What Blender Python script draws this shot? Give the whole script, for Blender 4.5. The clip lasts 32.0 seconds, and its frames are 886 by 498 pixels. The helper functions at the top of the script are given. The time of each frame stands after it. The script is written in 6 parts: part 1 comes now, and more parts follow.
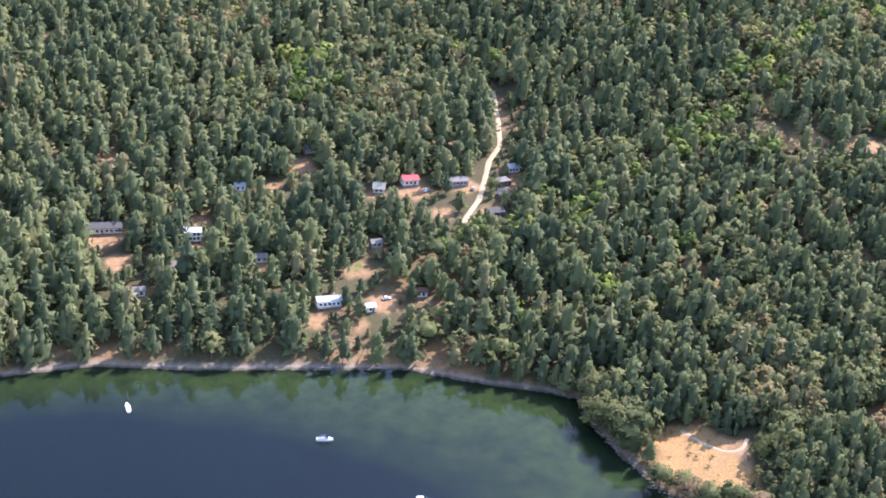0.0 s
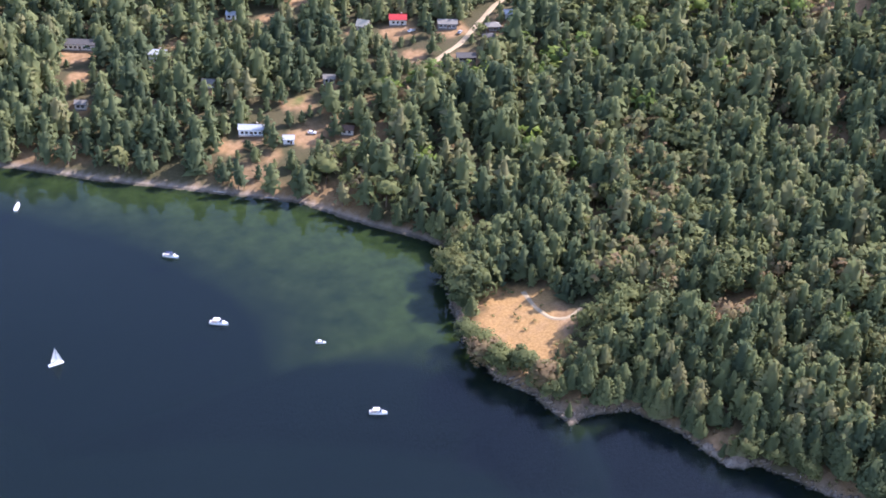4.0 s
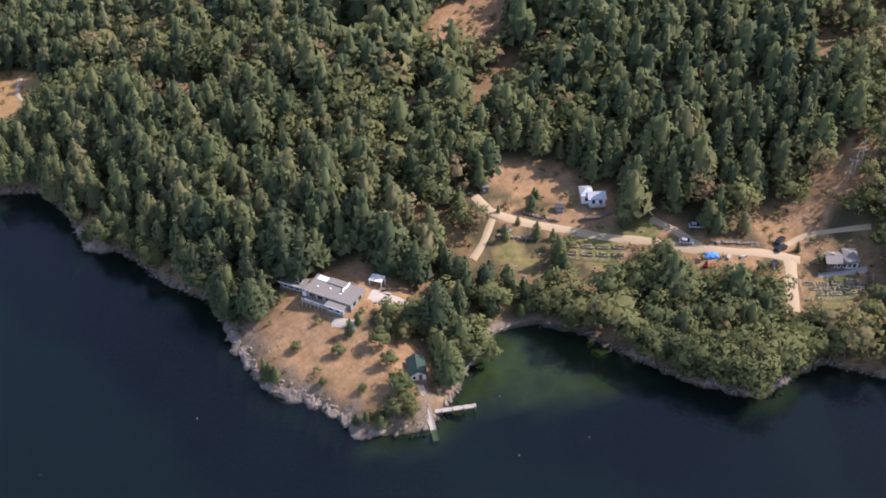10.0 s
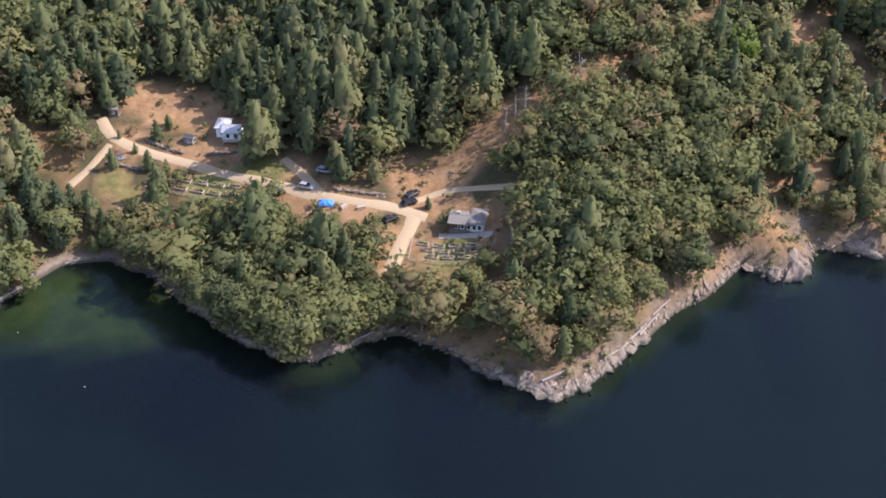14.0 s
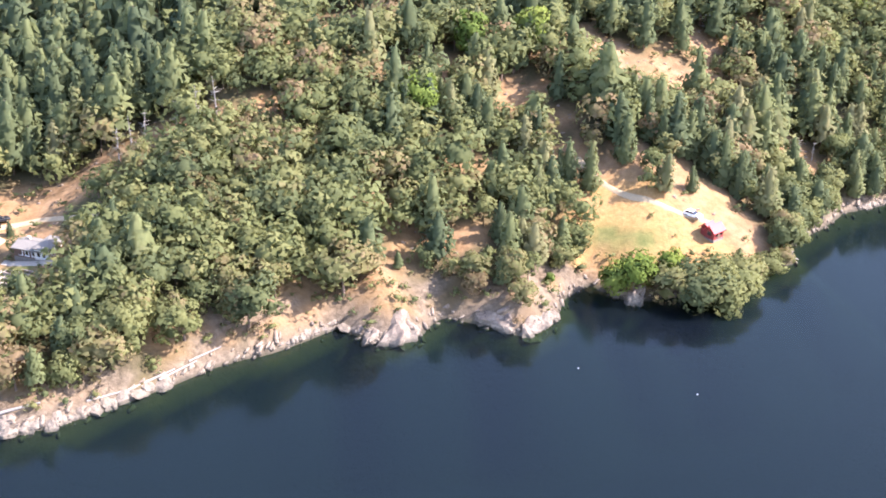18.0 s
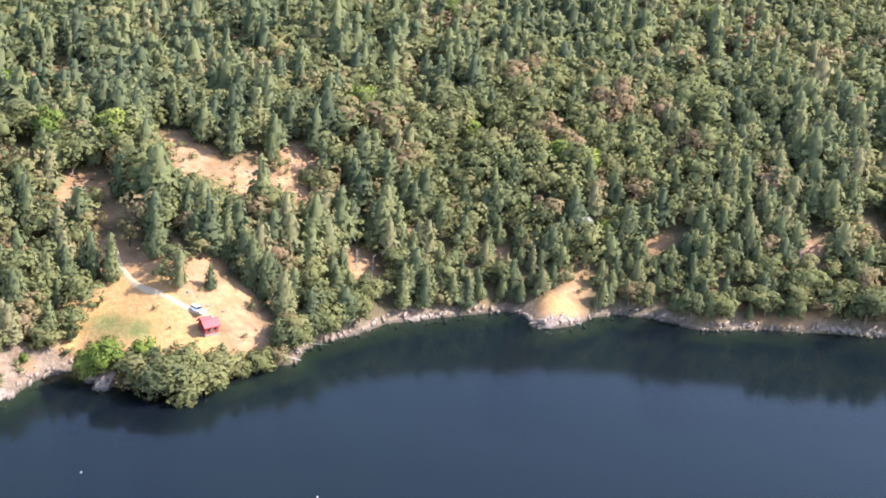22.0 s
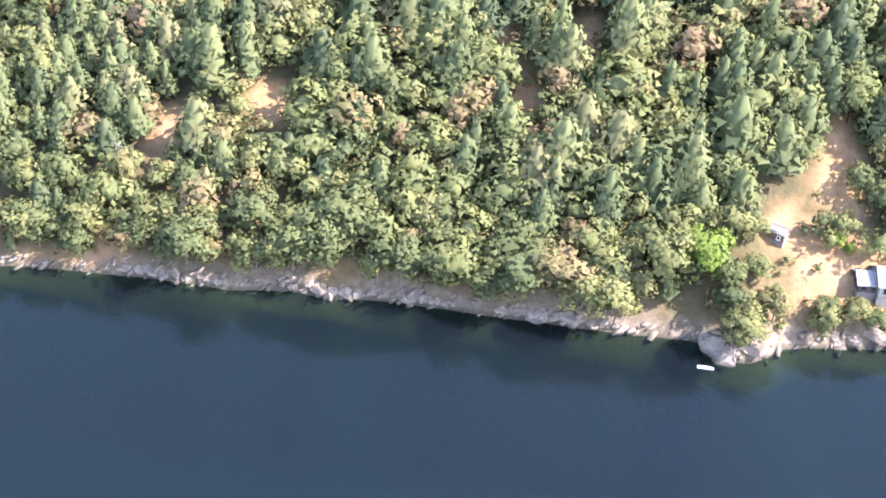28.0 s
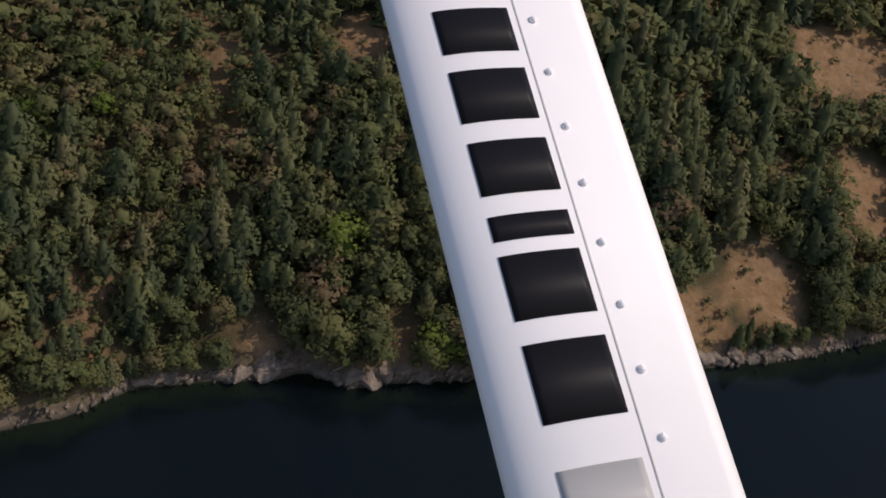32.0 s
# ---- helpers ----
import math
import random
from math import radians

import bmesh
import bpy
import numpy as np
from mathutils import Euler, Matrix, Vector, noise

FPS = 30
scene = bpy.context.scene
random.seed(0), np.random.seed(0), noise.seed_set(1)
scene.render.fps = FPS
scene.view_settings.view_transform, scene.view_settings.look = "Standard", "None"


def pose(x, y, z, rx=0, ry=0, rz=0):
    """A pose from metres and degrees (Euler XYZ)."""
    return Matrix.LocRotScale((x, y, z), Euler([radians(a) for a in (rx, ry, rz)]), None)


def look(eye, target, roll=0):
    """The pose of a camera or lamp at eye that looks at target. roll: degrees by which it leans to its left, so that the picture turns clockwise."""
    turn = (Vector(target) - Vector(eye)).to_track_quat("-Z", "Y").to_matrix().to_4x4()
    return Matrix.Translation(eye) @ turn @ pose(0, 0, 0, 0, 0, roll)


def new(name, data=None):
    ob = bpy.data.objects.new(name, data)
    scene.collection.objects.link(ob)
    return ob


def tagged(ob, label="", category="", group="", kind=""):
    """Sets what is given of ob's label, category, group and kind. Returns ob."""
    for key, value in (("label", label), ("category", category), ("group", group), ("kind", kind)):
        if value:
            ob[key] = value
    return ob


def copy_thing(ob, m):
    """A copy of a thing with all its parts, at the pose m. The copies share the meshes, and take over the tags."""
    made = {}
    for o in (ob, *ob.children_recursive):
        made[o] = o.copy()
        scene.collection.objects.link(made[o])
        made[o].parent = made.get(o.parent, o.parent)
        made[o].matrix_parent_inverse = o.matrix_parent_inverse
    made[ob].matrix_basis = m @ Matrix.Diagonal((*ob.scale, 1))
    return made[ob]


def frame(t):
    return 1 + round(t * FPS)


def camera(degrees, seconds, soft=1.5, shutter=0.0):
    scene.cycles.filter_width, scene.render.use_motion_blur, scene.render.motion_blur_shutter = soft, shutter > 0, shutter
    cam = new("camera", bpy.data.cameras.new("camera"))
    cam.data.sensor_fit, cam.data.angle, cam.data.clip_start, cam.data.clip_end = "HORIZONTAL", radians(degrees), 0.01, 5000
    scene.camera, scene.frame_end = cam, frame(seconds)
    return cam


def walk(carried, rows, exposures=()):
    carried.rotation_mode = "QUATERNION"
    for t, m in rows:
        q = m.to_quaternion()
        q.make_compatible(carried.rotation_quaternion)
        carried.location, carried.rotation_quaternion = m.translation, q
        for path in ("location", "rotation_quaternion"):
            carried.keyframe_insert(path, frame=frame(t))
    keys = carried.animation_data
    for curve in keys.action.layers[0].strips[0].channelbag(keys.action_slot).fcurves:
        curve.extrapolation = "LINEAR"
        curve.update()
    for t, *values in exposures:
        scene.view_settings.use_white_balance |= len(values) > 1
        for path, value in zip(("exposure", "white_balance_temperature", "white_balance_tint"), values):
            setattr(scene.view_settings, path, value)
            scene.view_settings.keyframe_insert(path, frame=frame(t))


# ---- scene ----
# A flight along a wooded island shore: camera and path
cam = camera(41.22, 32.0, soft=1.8)
PATH = [
    (0, (-56.07, -168.19, 193.72), (7.71, -102.81, 153.00), 5.73),
    (0.5, (-43.57, -178.52, 193.61), (17.33, -111.06, 151.91), 6.60),
    (1, (-29.21, -189.14, 194.28), (27.08, -119.70, 149.44), 5.77),
    (1.5, (-14.15, -200.35, 195.41), (38.36, -130.12, 147.34), 5.27),
    (2, (1.28, -211.03, 195.82), (49.47, -139.80, 144.78), 4.61),
    (2.5, (17.30, -220.50, 195.10), (61.57, -147.74, 142.69), 3.76),
    (3, (33.18, -229.26, 194.81), (73.66, -153.82, 143.12), 3.09),
    (3.5, (49.09, -237.51, 194.65), (87.27, -161.23, 142.46), 2.99),
    (4, (65.19, -245.46, 194.38), (103.16, -169.51, 141.56), 3.04),
    (4.5, (81.65, -253.31, 193.74), (119.84, -178.70, 139.20), 3.16),
    (5, (98.64, -261.26, 192.53), (134.72, -186.82, 136.34), 1.82),
    (5.5, (115.58, -268.17, 190.65), (147.90, -194.57, 131.17), 1.31),
    (6, (132.81, -274.61, 188.84), (161.19, -201.99, 126.22), 1.12),
    (6.5, (149.68, -280.05, 186.33), (173.70, -206.29, 123.21), 0.51),
    (7, (165.32, -285.13, 183.60), (187.18, -210.24, 121.04), -0.66),
    (7.5, (180.74, -290.33, 179.84), (203.20, -214.74, 118.35), -1.63),
    (8, (195.78, -295.03, 174.16), (218.37, -219.31, 112.88), -2.19),
    (8.5, (211.91, -298.87, 169.37), (234.27, -222.49, 108.83), -1.57),
    (9, (227.33, -302.29, 164.93), (247.68, -225.84, 103.76), -2.24),
    (9.5, (242.70, -304.64, 161.30), (262.19, -227.96, 100.14), -2.07),
    (10, (257.43, -306.98, 156.99), (275.51, -229.34, 96.62), -2.35),
    (10.5, (271.16, -309.14, 153.17), (287.82, -230.69, 93.43), -1.56),
    (11, (284.10, -310.74, 150.10), (299.63, -231.74, 90.80), -2.09),
    (11.5, (297.72, -311.79, 147.60), (311.83, -233.05, 87.59), -2.30),
    (12, (310.48, -312.77, 144.49), (323.28, -233.49, 84.90), -2.27),
    (12.5, (322.25, -314.50, 141.22), (335.49, -234.15, 83.19), -1.15),
    (13, (333.00, -316.19, 138.59), (345.42, -236.49, 79.49), -1.24),
    (13.5, (345.52, -316.39, 135.35), (355.48, -237.15, 75.17), -1.74),
    (14, (356.58, -307.99, 126.35), (365.52, -228.38, 66.50), -1.09),
    (14.5, (366.26, -299.94, 118.00), (374.44, -219.15, 59.64), -0.38),
    (15, (377.40, -296.68, 110.88), (381.60, -214.49, 54.08), -0.38),
    (15.5, (389.31, -296.67, 104.75), (388.36, -212.84, 50.24), -0.87),
    (16, (401.31, -298.37, 99.42), (395.53, -213.26, 47.25), -1.50),
    (16.5, (414.08, -300.32, 92.01), (405.03, -213.62, 43.01), -2.48),
    (17, (421.72, -300.46, 88.29), (417.66, -211.66, 42.48), -0.77),
    (17.5, (430.70, -301.01, 86.14), (428.21, -211.49, 41.63), -0.06),
    (18, (441.40, -300.55, 85.07), (441.23, -210.69, 41.20), 0.66),
    (18.5, (451.57, -300.57, 84.40), (453.22, -210.66, 40.65), 0.72),
    (19, (461.22, -300.07, 84.02), (466.40, -208.72, 43.66), 1.31),
    (19.5, (468.25, -300.11, 82.35), (476.42, -207.39, 45.78), 1.98),
    (20, (477.55, -300.78, 82.26), (485.45, -206.66, 49.41), 2.28),
    (20.5, (486.99, -301.78, 82.18), (494.92, -207.17, 50.79), 1.98),
    (21, (498.11, -303.24, 83.47), (506.05, -208.63, 52.07), 2.18),
    (21.5, (509.68, -306.01, 83.51), (515.18, -211.09, 52.52), 2.98),
    (22, (521.68, -307.69, 83.65), (521.34, -213.21, 50.90), 4.29),
    (22.5, (531.72, -307.98, 82.80), (520.69, -214.67, 48.55), 5.78),
    (23, (542.33, -309.00, 83.83), (521.65, -218.20, 47.39), 6.53),
    (23.5, (550.00, -297.00, 80.00), (522.80, -208.19, 42.94), 6.30),
    (24, (556.67, -281.92, 74.95), (523.66, -194.93, 38.29), 5.69),
    (24.5, (559.50, -265.00, 72.00), (519.36, -180.98, 35.54), 5.20),
    (25, (568.50, -248.50, 71.80), (531.07, -163.92, 33.78), 4.30),
    (25.5, (580.00, -235.00, 73.80), (546.84, -150.76, 31.33), 3.10),
    (26, (593.00, -225.00, 77.20), (563.41, -142.17, 29.62), 1.80),
    (26.5, (607.23, -217.17, 81.35), (580.46, -136.65, 28.44), 0.70),
    (27, (621.32, -212.19, 86.34), (600.83, -131.17, 31.42), 0.88),
    (27.5, (638.17, -210.46, 86.99), (621.11, -128.79, 31.87), 1.26),
    (28, (652.24, -209.81, 88.65), (639.74, -128.70, 31.51), 2.26),
    (28.5, (669.01, -208.81, 89.58), (659.19, -127.66, 31.97), 3.06),
    (29, (686.43, -207.63, 90.72), (677.49, -126.57, 32.84), 3.35),
    (29.5, (704.46, -205.41, 90.97), (697.76, -123.53, 33.94), 3.70),
    (30, (722.23, -202.72, 96.67), (719.72, -121.51, 38.37), 4.28),
    (30.5, (739.12, -200.45, 101.47), (742.60, -118.70, 43.98), 6.75),
    (31, (755.57, -199.15, 105.75), (763.73, -117.12, 49.14), 7.25),
    (31.5, (773.28, -197.86, 109.01), (785.30, -115.62, 53.41), 8.00),
    (32, (791.73, -197.87, 112.65), (806.12, -115.24, 58.19), 7.52),
]
EXPOSURES = [
    (0, 2.04, 5900, 28), (2.5, 1.99, 5900, 28), (5, 1.74, 5900, 30), (6.2, 1.74, 5900, 30), (7, 2.19, 5900, 29), (7.6, 2.1, 5980, 28), (8.05, 1.85, 6080, 29), (8.4, 1.45, 6150, 28), (9, 1.19, 6270, 28), (13, 1.04, 6270, 28), (14.5, 1.49, 6270, 28),
    (16.5, 2.29, 6320, 27), (18, 2.39, 6320, 27), (19, 2.34, 6320, 27), (20, 1.99, 6320, 27), (21.5, 1.99, 6320, 26), (22.5, 2.49, 6250, 26), (23.5, 2.64, 6250, 26), (27, 2.99, 6150, 25), (30, 2.85, 6150, 27),
    (30.6, 2.45, 6120, 27), (31.05, 2.18, 6050, 29), (31.6, 0.39, 6420, 24), (32, -0.41, 6850, 23),
]
walk(cam, [(t, look(eye, target, roll)) for t, eye, target, roll in PATH], EXPOSURES)

# World and sun: a clear late-summer afternoon, the sun half-way up in the east
SUN_DIR = Vector((1.0, 0.0, 0.95)).normalized()
sun_el = math.asin(SUN_DIR.z)
sun_az = math.atan2(SUN_DIR.x, SUN_DIR.y)
world = bpy.data.worlds.new("world")
scene.world = world
world.use_nodes = True
wn = world.node_tree.nodes
sky = wn.new("ShaderNodeTexSky")
sky.sky_type, sky.sun_disc = "NISHITA", False
sky.sun_elevation, sky.sun_rotation = sun_el, sun_az
world.node_tree.links.new(sky.outputs[0], wn["Background"].inputs[0])
wn["Background"].inputs[1].default_value = 0.15
sun_lamp = bpy.data.lights.new("sun", "SUN")
sun_lamp.energy, sun_lamp.angle, sun_lamp.color = 3.45, radians(0.5), (1.0, 0.96, 0.88)
sun = new("sun", sun_lamp)
sun.matrix_basis = look(SUN_DIR * 600, (0, 0, 0))


# ---- materials ----
def mat(name, build):
    m = bpy.data.materials.new(name)
    m.use_nodes = True
    nt = m.node_tree
    bsdf = nt.nodes["Principled BSDF"]
    build(nt, bsdf)
    return m


def node(nt, kind, **inputs):
    n = nt.nodes.new(kind)
    for k, v in inputs.items():
        n.inputs[k.replace("_", " ")].default_value = v
    return n


def coords(nt):
    return nt.nodes.new("ShaderNodeNewGeometry").outputs["Position"]


def noise_tex(nt, scale, detail=4.0, rough=0.6, vec=None):
    n = node(nt, "ShaderNodeTexNoise", Scale=scale, Detail=detail, Roughness=rough)
    nt.links.new(vec or coords(nt), n.inputs["Vector"])
    return n.outputs["Fac"]


def ramp(nt, fac, stops):
    n = nt.nodes.new("ShaderNodeValToRGB")
    els = n.color_ramp.elements
    while len(els) < len(stops):
        els.new(0.5)
    for e, (p, c) in zip(els, stops):
        e.position, e.color = p, (*c, 1)
    nt.links.new(fac, n.inputs[0])
    return n.outputs["Color"]


def mix(nt, fac, a, b):
    n = nt.nodes.new("ShaderNodeMix")
    n.data_type = "RGBA"
    for sock, v in ((n.inputs[0], fac), (n.inputs[6], a), (n.inputs[7], b)):
        if isinstance(v, (int, float)):
            sock.default_value = v
        elif isinstance(v, tuple):
            sock.default_value = (*v, 1)
        else:
            nt.links.new(v, sock)
    return n.outputs[2]


def mathn(nt, op, a, b=0.0):
    n = nt.nodes.new("ShaderNodeMath")
    n.operation = op
    for sock, v in zip(n.inputs, (a, b)):
        if isinstance(v, (int, float)):
            sock.default_value = v
        else:
            nt.links.new(v, sock)
    return n.outputs[0]


def attr(nt, name):
    n = nt.nodes.new("ShaderNodeAttribute")
    n.attribute_name = name
    return n.outputs["Fac"]


def bump(nt, bsdf, height, strength=0.4, distance=0.1):
    b = node(nt, "ShaderNodeBump", Strength=strength, Distance=distance)
    nt.links.new(height, b.inputs["Height"])
    nt.links.new(b.outputs[0], bsdf.inputs["Normal"])


def plain(name, base, rough=0.7, metal=0.0, vary=0.18, scale=3.0, bumps=0.0, spec=0.3):
    """A painted, wooden, stone or metal surface with grain and stains at two scales."""
    def build(nt, bsdf):
        a = noise_tex(nt, scale, 6)
        b = noise_tex(nt, scale * 0.17, 3)
        dark = tuple(c * (1 - vary) for c in base)
        light = tuple(min(1, c * (1 + vary * 0.7)) for c in base)
        col = mix(nt, mathn(nt, "MULTIPLY", b, 0.5), ramp(nt, a, [(0.3, dark), (0.7, light)]), base)
        nt.links.new(col, bsdf.inputs["Base Color"])
        bsdf.inputs["Roughness"].default_value, bsdf.inputs["Metallic"].default_value = rough, metal
        bsdf.inputs["Specular IOR Level"].default_value = spec
        if bumps:
            bump(nt, bsdf, a, 0.5, bumps)
    return mat(name, build)


def foliage(name, dark, mid, light, rare, glow=0.48):
    """Leaves: the tree's own tint, clump by clump variation, a little light through the leaf."""
    def build(nt, bsdf):
        geo = nt.nodes.new("ShaderNodeNewGeometry")
        info = nt.nodes.new("ShaderNodeObjectInfo")
        tint = mathn(nt, "FRACT", mathn(nt, "ADD", attr(nt, "tint"), info.outputs["Random"]))
        per = mathn(nt, "ADD", mathn(nt, "MULTIPLY", tint, 0.84), mathn(nt, "MULTIPLY", geo.outputs["Random Per Island"], 0.16))
        per = mathn(nt, "ADD", per, mathn(nt, "MULTIPLY", mathn(nt, "SUBTRACT", noise_tex(nt, 0.035, 2), 0.5), 1.1))
        col = ramp(nt, per, [(0.02, dark), (0.42, mid), (0.76, light), (0.95, rare)])
        nt.links.new(col, bsdf.inputs["Base Color"])
        bsdf.inputs["Roughness"].default_value = 0.75
        bsdf.inputs["Specular IOR Level"].default_value = 0.12
        tr = nt.nodes.new("ShaderNodeBsdfTranslucent")
        nt.links.new(col, tr.inputs["Color"])
        mx = nt.nodes.new("ShaderNodeMixShader")
        mx.inputs[0].default_value = glow
        nt.links.new(bsdf.outputs[0], mx.inputs[1])
        nt.links.new(tr.outputs[0], mx.inputs[2])
        nt.links.new(mx.outputs[0], nt.nodes["Material Output"].inputs[0])
    return mat(name, build)


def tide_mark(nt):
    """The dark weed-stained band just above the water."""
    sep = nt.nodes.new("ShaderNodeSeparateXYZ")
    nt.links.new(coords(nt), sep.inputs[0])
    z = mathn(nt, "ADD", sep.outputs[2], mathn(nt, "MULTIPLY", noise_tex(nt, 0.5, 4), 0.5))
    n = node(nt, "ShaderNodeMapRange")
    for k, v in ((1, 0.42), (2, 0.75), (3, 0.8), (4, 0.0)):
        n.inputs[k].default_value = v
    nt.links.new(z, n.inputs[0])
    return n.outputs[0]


def cracks(nt, scale):
    """Dark joints: 1 in the crack, 0 on the stone."""
    warp = node(nt, "ShaderNodeTexNoise", Scale=scale * 1.7, Detail=3.0)
    nt.links.new(coords(nt), warp.inputs["Vector"])
    vec = nt.nodes.new("ShaderNodeVectorMath")
    vec.operation = "MULTIPLY_ADD"
    nt.links.new(warp.outputs["Color"], vec.inputs[0])
    vec.inputs[1].default_value = (0.9, 0.9, 0.9)
    nt.links.new(coords(nt), vec.inputs[2])
    vor = node(nt, "ShaderNodeTexVoronoi", Scale=scale)
    vor.feature = "DISTANCE_TO_EDGE"
    nt.links.new(vec.outputs[0], vor.inputs["Vector"])
    line = ramp(nt, vor.outputs["Distance"], [(0.0, (0.85, 0.85, 0.85)), (0.06, (0, 0, 0))])
    return mathn(nt, "MULTIPLY", line, ramp(nt, noise_tex(nt, scale * 0.55, 4, 0.6), [(0.44, (0, 0, 0)), (0.62, (0.9, 0.9, 0.9))]))


def build_ground(nt, bsdf):
    fine = noise_tex(nt, 1.3, 8, 0.7)
    wide = noise_tex(nt, 0.11, 4)
    mid = noise_tex(nt, 0.42, 5, 0.65)
    floor = mix(nt, wide, ramp(nt, fine, [(0.3, (0.042, 0.034, 0.020)), (0.7, (0.12, 0.085, 0.05))]), (0.055, 0.058, 0.022))
    pink = ramp(nt, mid, [(0.3, (0.09, 0.052, 0.034)), (0.5, (0.19, 0.120, 0.076)), (0.7, (0.30, 0.20, 0.13))])
    straw = ramp(nt, fine, [(0.3, (0.22, 0.122, 0.045)), (0.7, (0.40, 0.245, 0.098))])
    straw = mix(nt, ramp(nt, noise_tex(nt, 0.22, 6, 0.7), [(0.45, (0, 0, 0)), (0.68, (0.3, 0.3, 0.3))]), straw, pink)
    col = mix(nt, attr(nt, "bare"), floor, mix(nt, wide, pink, straw))
    col = mix(nt, attr(nt, "straw"), col, straw)
    col = mix(nt, attr(nt, "lawn"), col, ramp(nt, mid, [(0.3, (0.07, 0.085, 0.025)), (0.7, (0.19, 0.165, 0.06))]))
    stone = ramp(nt, noise_tex(nt, 0.9, 9, 0.75), [(0.30, (0.05, 0.038, 0.028)), (0.48, (0.125, 0.098, 0.07)), (0.72, (0.25, 0.195, 0.14))])
    stone = mix(nt, cracks(nt, 0.6), stone, (0.03, 0.024, 0.018))
    col = mix(nt, attr(nt, "rock"), col, stone)
    col = mix(nt, attr(nt, "sand"), col, ramp(nt, fine, [(0.3, (0.17, 0.135, 0.10)), (0.7, (0.30, 0.25, 0.20))]))
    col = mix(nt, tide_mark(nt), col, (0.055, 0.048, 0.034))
    weed = ramp(nt, noise_tex(nt, 0.13, 5, 0.65), [(0.30, (0.065, 0.068, 0.022)), (0.55, (0.14, 0.128, 0.046)), (0.75, (0.21, 0.178, 0.078))])
    col = mix(nt, attr(nt, "shallow"), col, weed)
    # bed painted darker with depth, in place of light lost in the water
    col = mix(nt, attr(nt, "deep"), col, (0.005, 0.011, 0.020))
    nt.links.new(col, bsdf.inputs["Base Color"])
    bsdf.inputs["Roughness"].default_value = 0.95
    bsdf.inputs["Specular IOR Level"].default_value = 0.15
    bump(nt, bsdf, fine, 0.8, 0.25)


def build_water(nt, bsdf):
    """Clear sea: a see-through body over the bed, the sky's gloss on top."""
    wind = noise_tex(nt, 0.012, 3, 0.5)
    ripple = mathn(nt, "ADD", noise_tex(nt, 1.6, 4, 0.6), mathn(nt, "MULTIPLY", noise_tex(nt, 0.3, 3), 1.5))
    bump(nt, bsdf, ripple, 0.01, 0.10)
    normal = bsdf.inputs["Normal"].links[0].from_socket
    body = nt.nodes.new("ShaderNodeBsdfDiffuse")
    nt.links.new(mix(nt, wind, (0.011, 0.018, 0.028), (0.017, 0.026, 0.038)), body.inputs["Color"])
    tr = nt.nodes.new("ShaderNodeBsdfTransparent")
    tr.inputs[0].default_value = (0.50, 0.68, 0.46, 1)
    inner = nt.nodes.new("ShaderNodeMixShader")
    inner.inputs[0].default_value = 0.8
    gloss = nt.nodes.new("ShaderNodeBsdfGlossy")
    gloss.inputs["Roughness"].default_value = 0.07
    # grey gloss colour, dims the sky's reflection to about half
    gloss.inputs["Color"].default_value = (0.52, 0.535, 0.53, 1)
    nt.links.new(normal, gloss.inputs["Normal"])
    fres = nt.nodes.new("ShaderNodeFresnel")
    fres.inputs["IOR"].default_value = 1.33
    top = nt.nodes.new("ShaderNodeMixShader")
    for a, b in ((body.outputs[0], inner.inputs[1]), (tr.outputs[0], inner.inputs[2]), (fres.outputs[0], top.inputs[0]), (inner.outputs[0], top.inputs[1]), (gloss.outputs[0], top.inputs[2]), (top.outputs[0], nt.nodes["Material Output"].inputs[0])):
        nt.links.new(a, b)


def build_rock(nt, bsdf):
    """Pale tan-grey bedrock with dark cracks and lichen, each block a little different."""
    geo = nt.nodes.new("ShaderNodeNewGeometry")
    info = nt.nodes.new("ShaderNodeObjectInfo")
    n = noise_tex(nt, 2.2, 9, 0.75)
    broad = noise_tex(nt, 0.5, 4, 0.6)
    col = ramp(nt, n, [(0.34, (0.05, 0.040, 0.031)), (0.46, (0.185, 0.150, 0.112)), (0.72, (0.34, 0.275, 0.200))])
    per = mathn(nt, "FRACT", mathn(nt, "ADD", geo.outputs["Random Per Island"], info.outputs["Random"]))
    col = mix(nt, mathn(nt, "MULTIPLY", per, 0.5), col, (0.13, 0.110, 0.088))
    col = mix(nt, ramp(nt, broad, [(0.45, (0, 0, 0)), (0.65, (0.7, 0.7, 0.7))]), col, (0.10, 0.082, 0.060))
    sep = nt.nodes.new("ShaderNodeSeparateXYZ")
    nt.links.new(coords(nt), sep.inputs[0])
    high = mathn(nt, "ADD", sep.outputs[2], mathn(nt, "MULTIPLY", broad, 1.6))
    col = mix(nt, ramp(nt, mathn(nt, "MULTIPLY", high, 0.3), [(0.45, (0, 0, 0)), (0.68, (0.45, 0.45, 0.45))]), col, (0.225, 0.160, 0.115))
    col = mix(nt, cracks(nt, 0.75), col, (0.035, 0.028, 0.022))
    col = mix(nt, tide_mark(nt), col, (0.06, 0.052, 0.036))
    nt.links.new(col, bsdf.inputs["Base Color"])
    bsdf.inputs["Roughness"].default_value = 0.9
    bump(nt, bsdf, n, 0.7, 0.10)


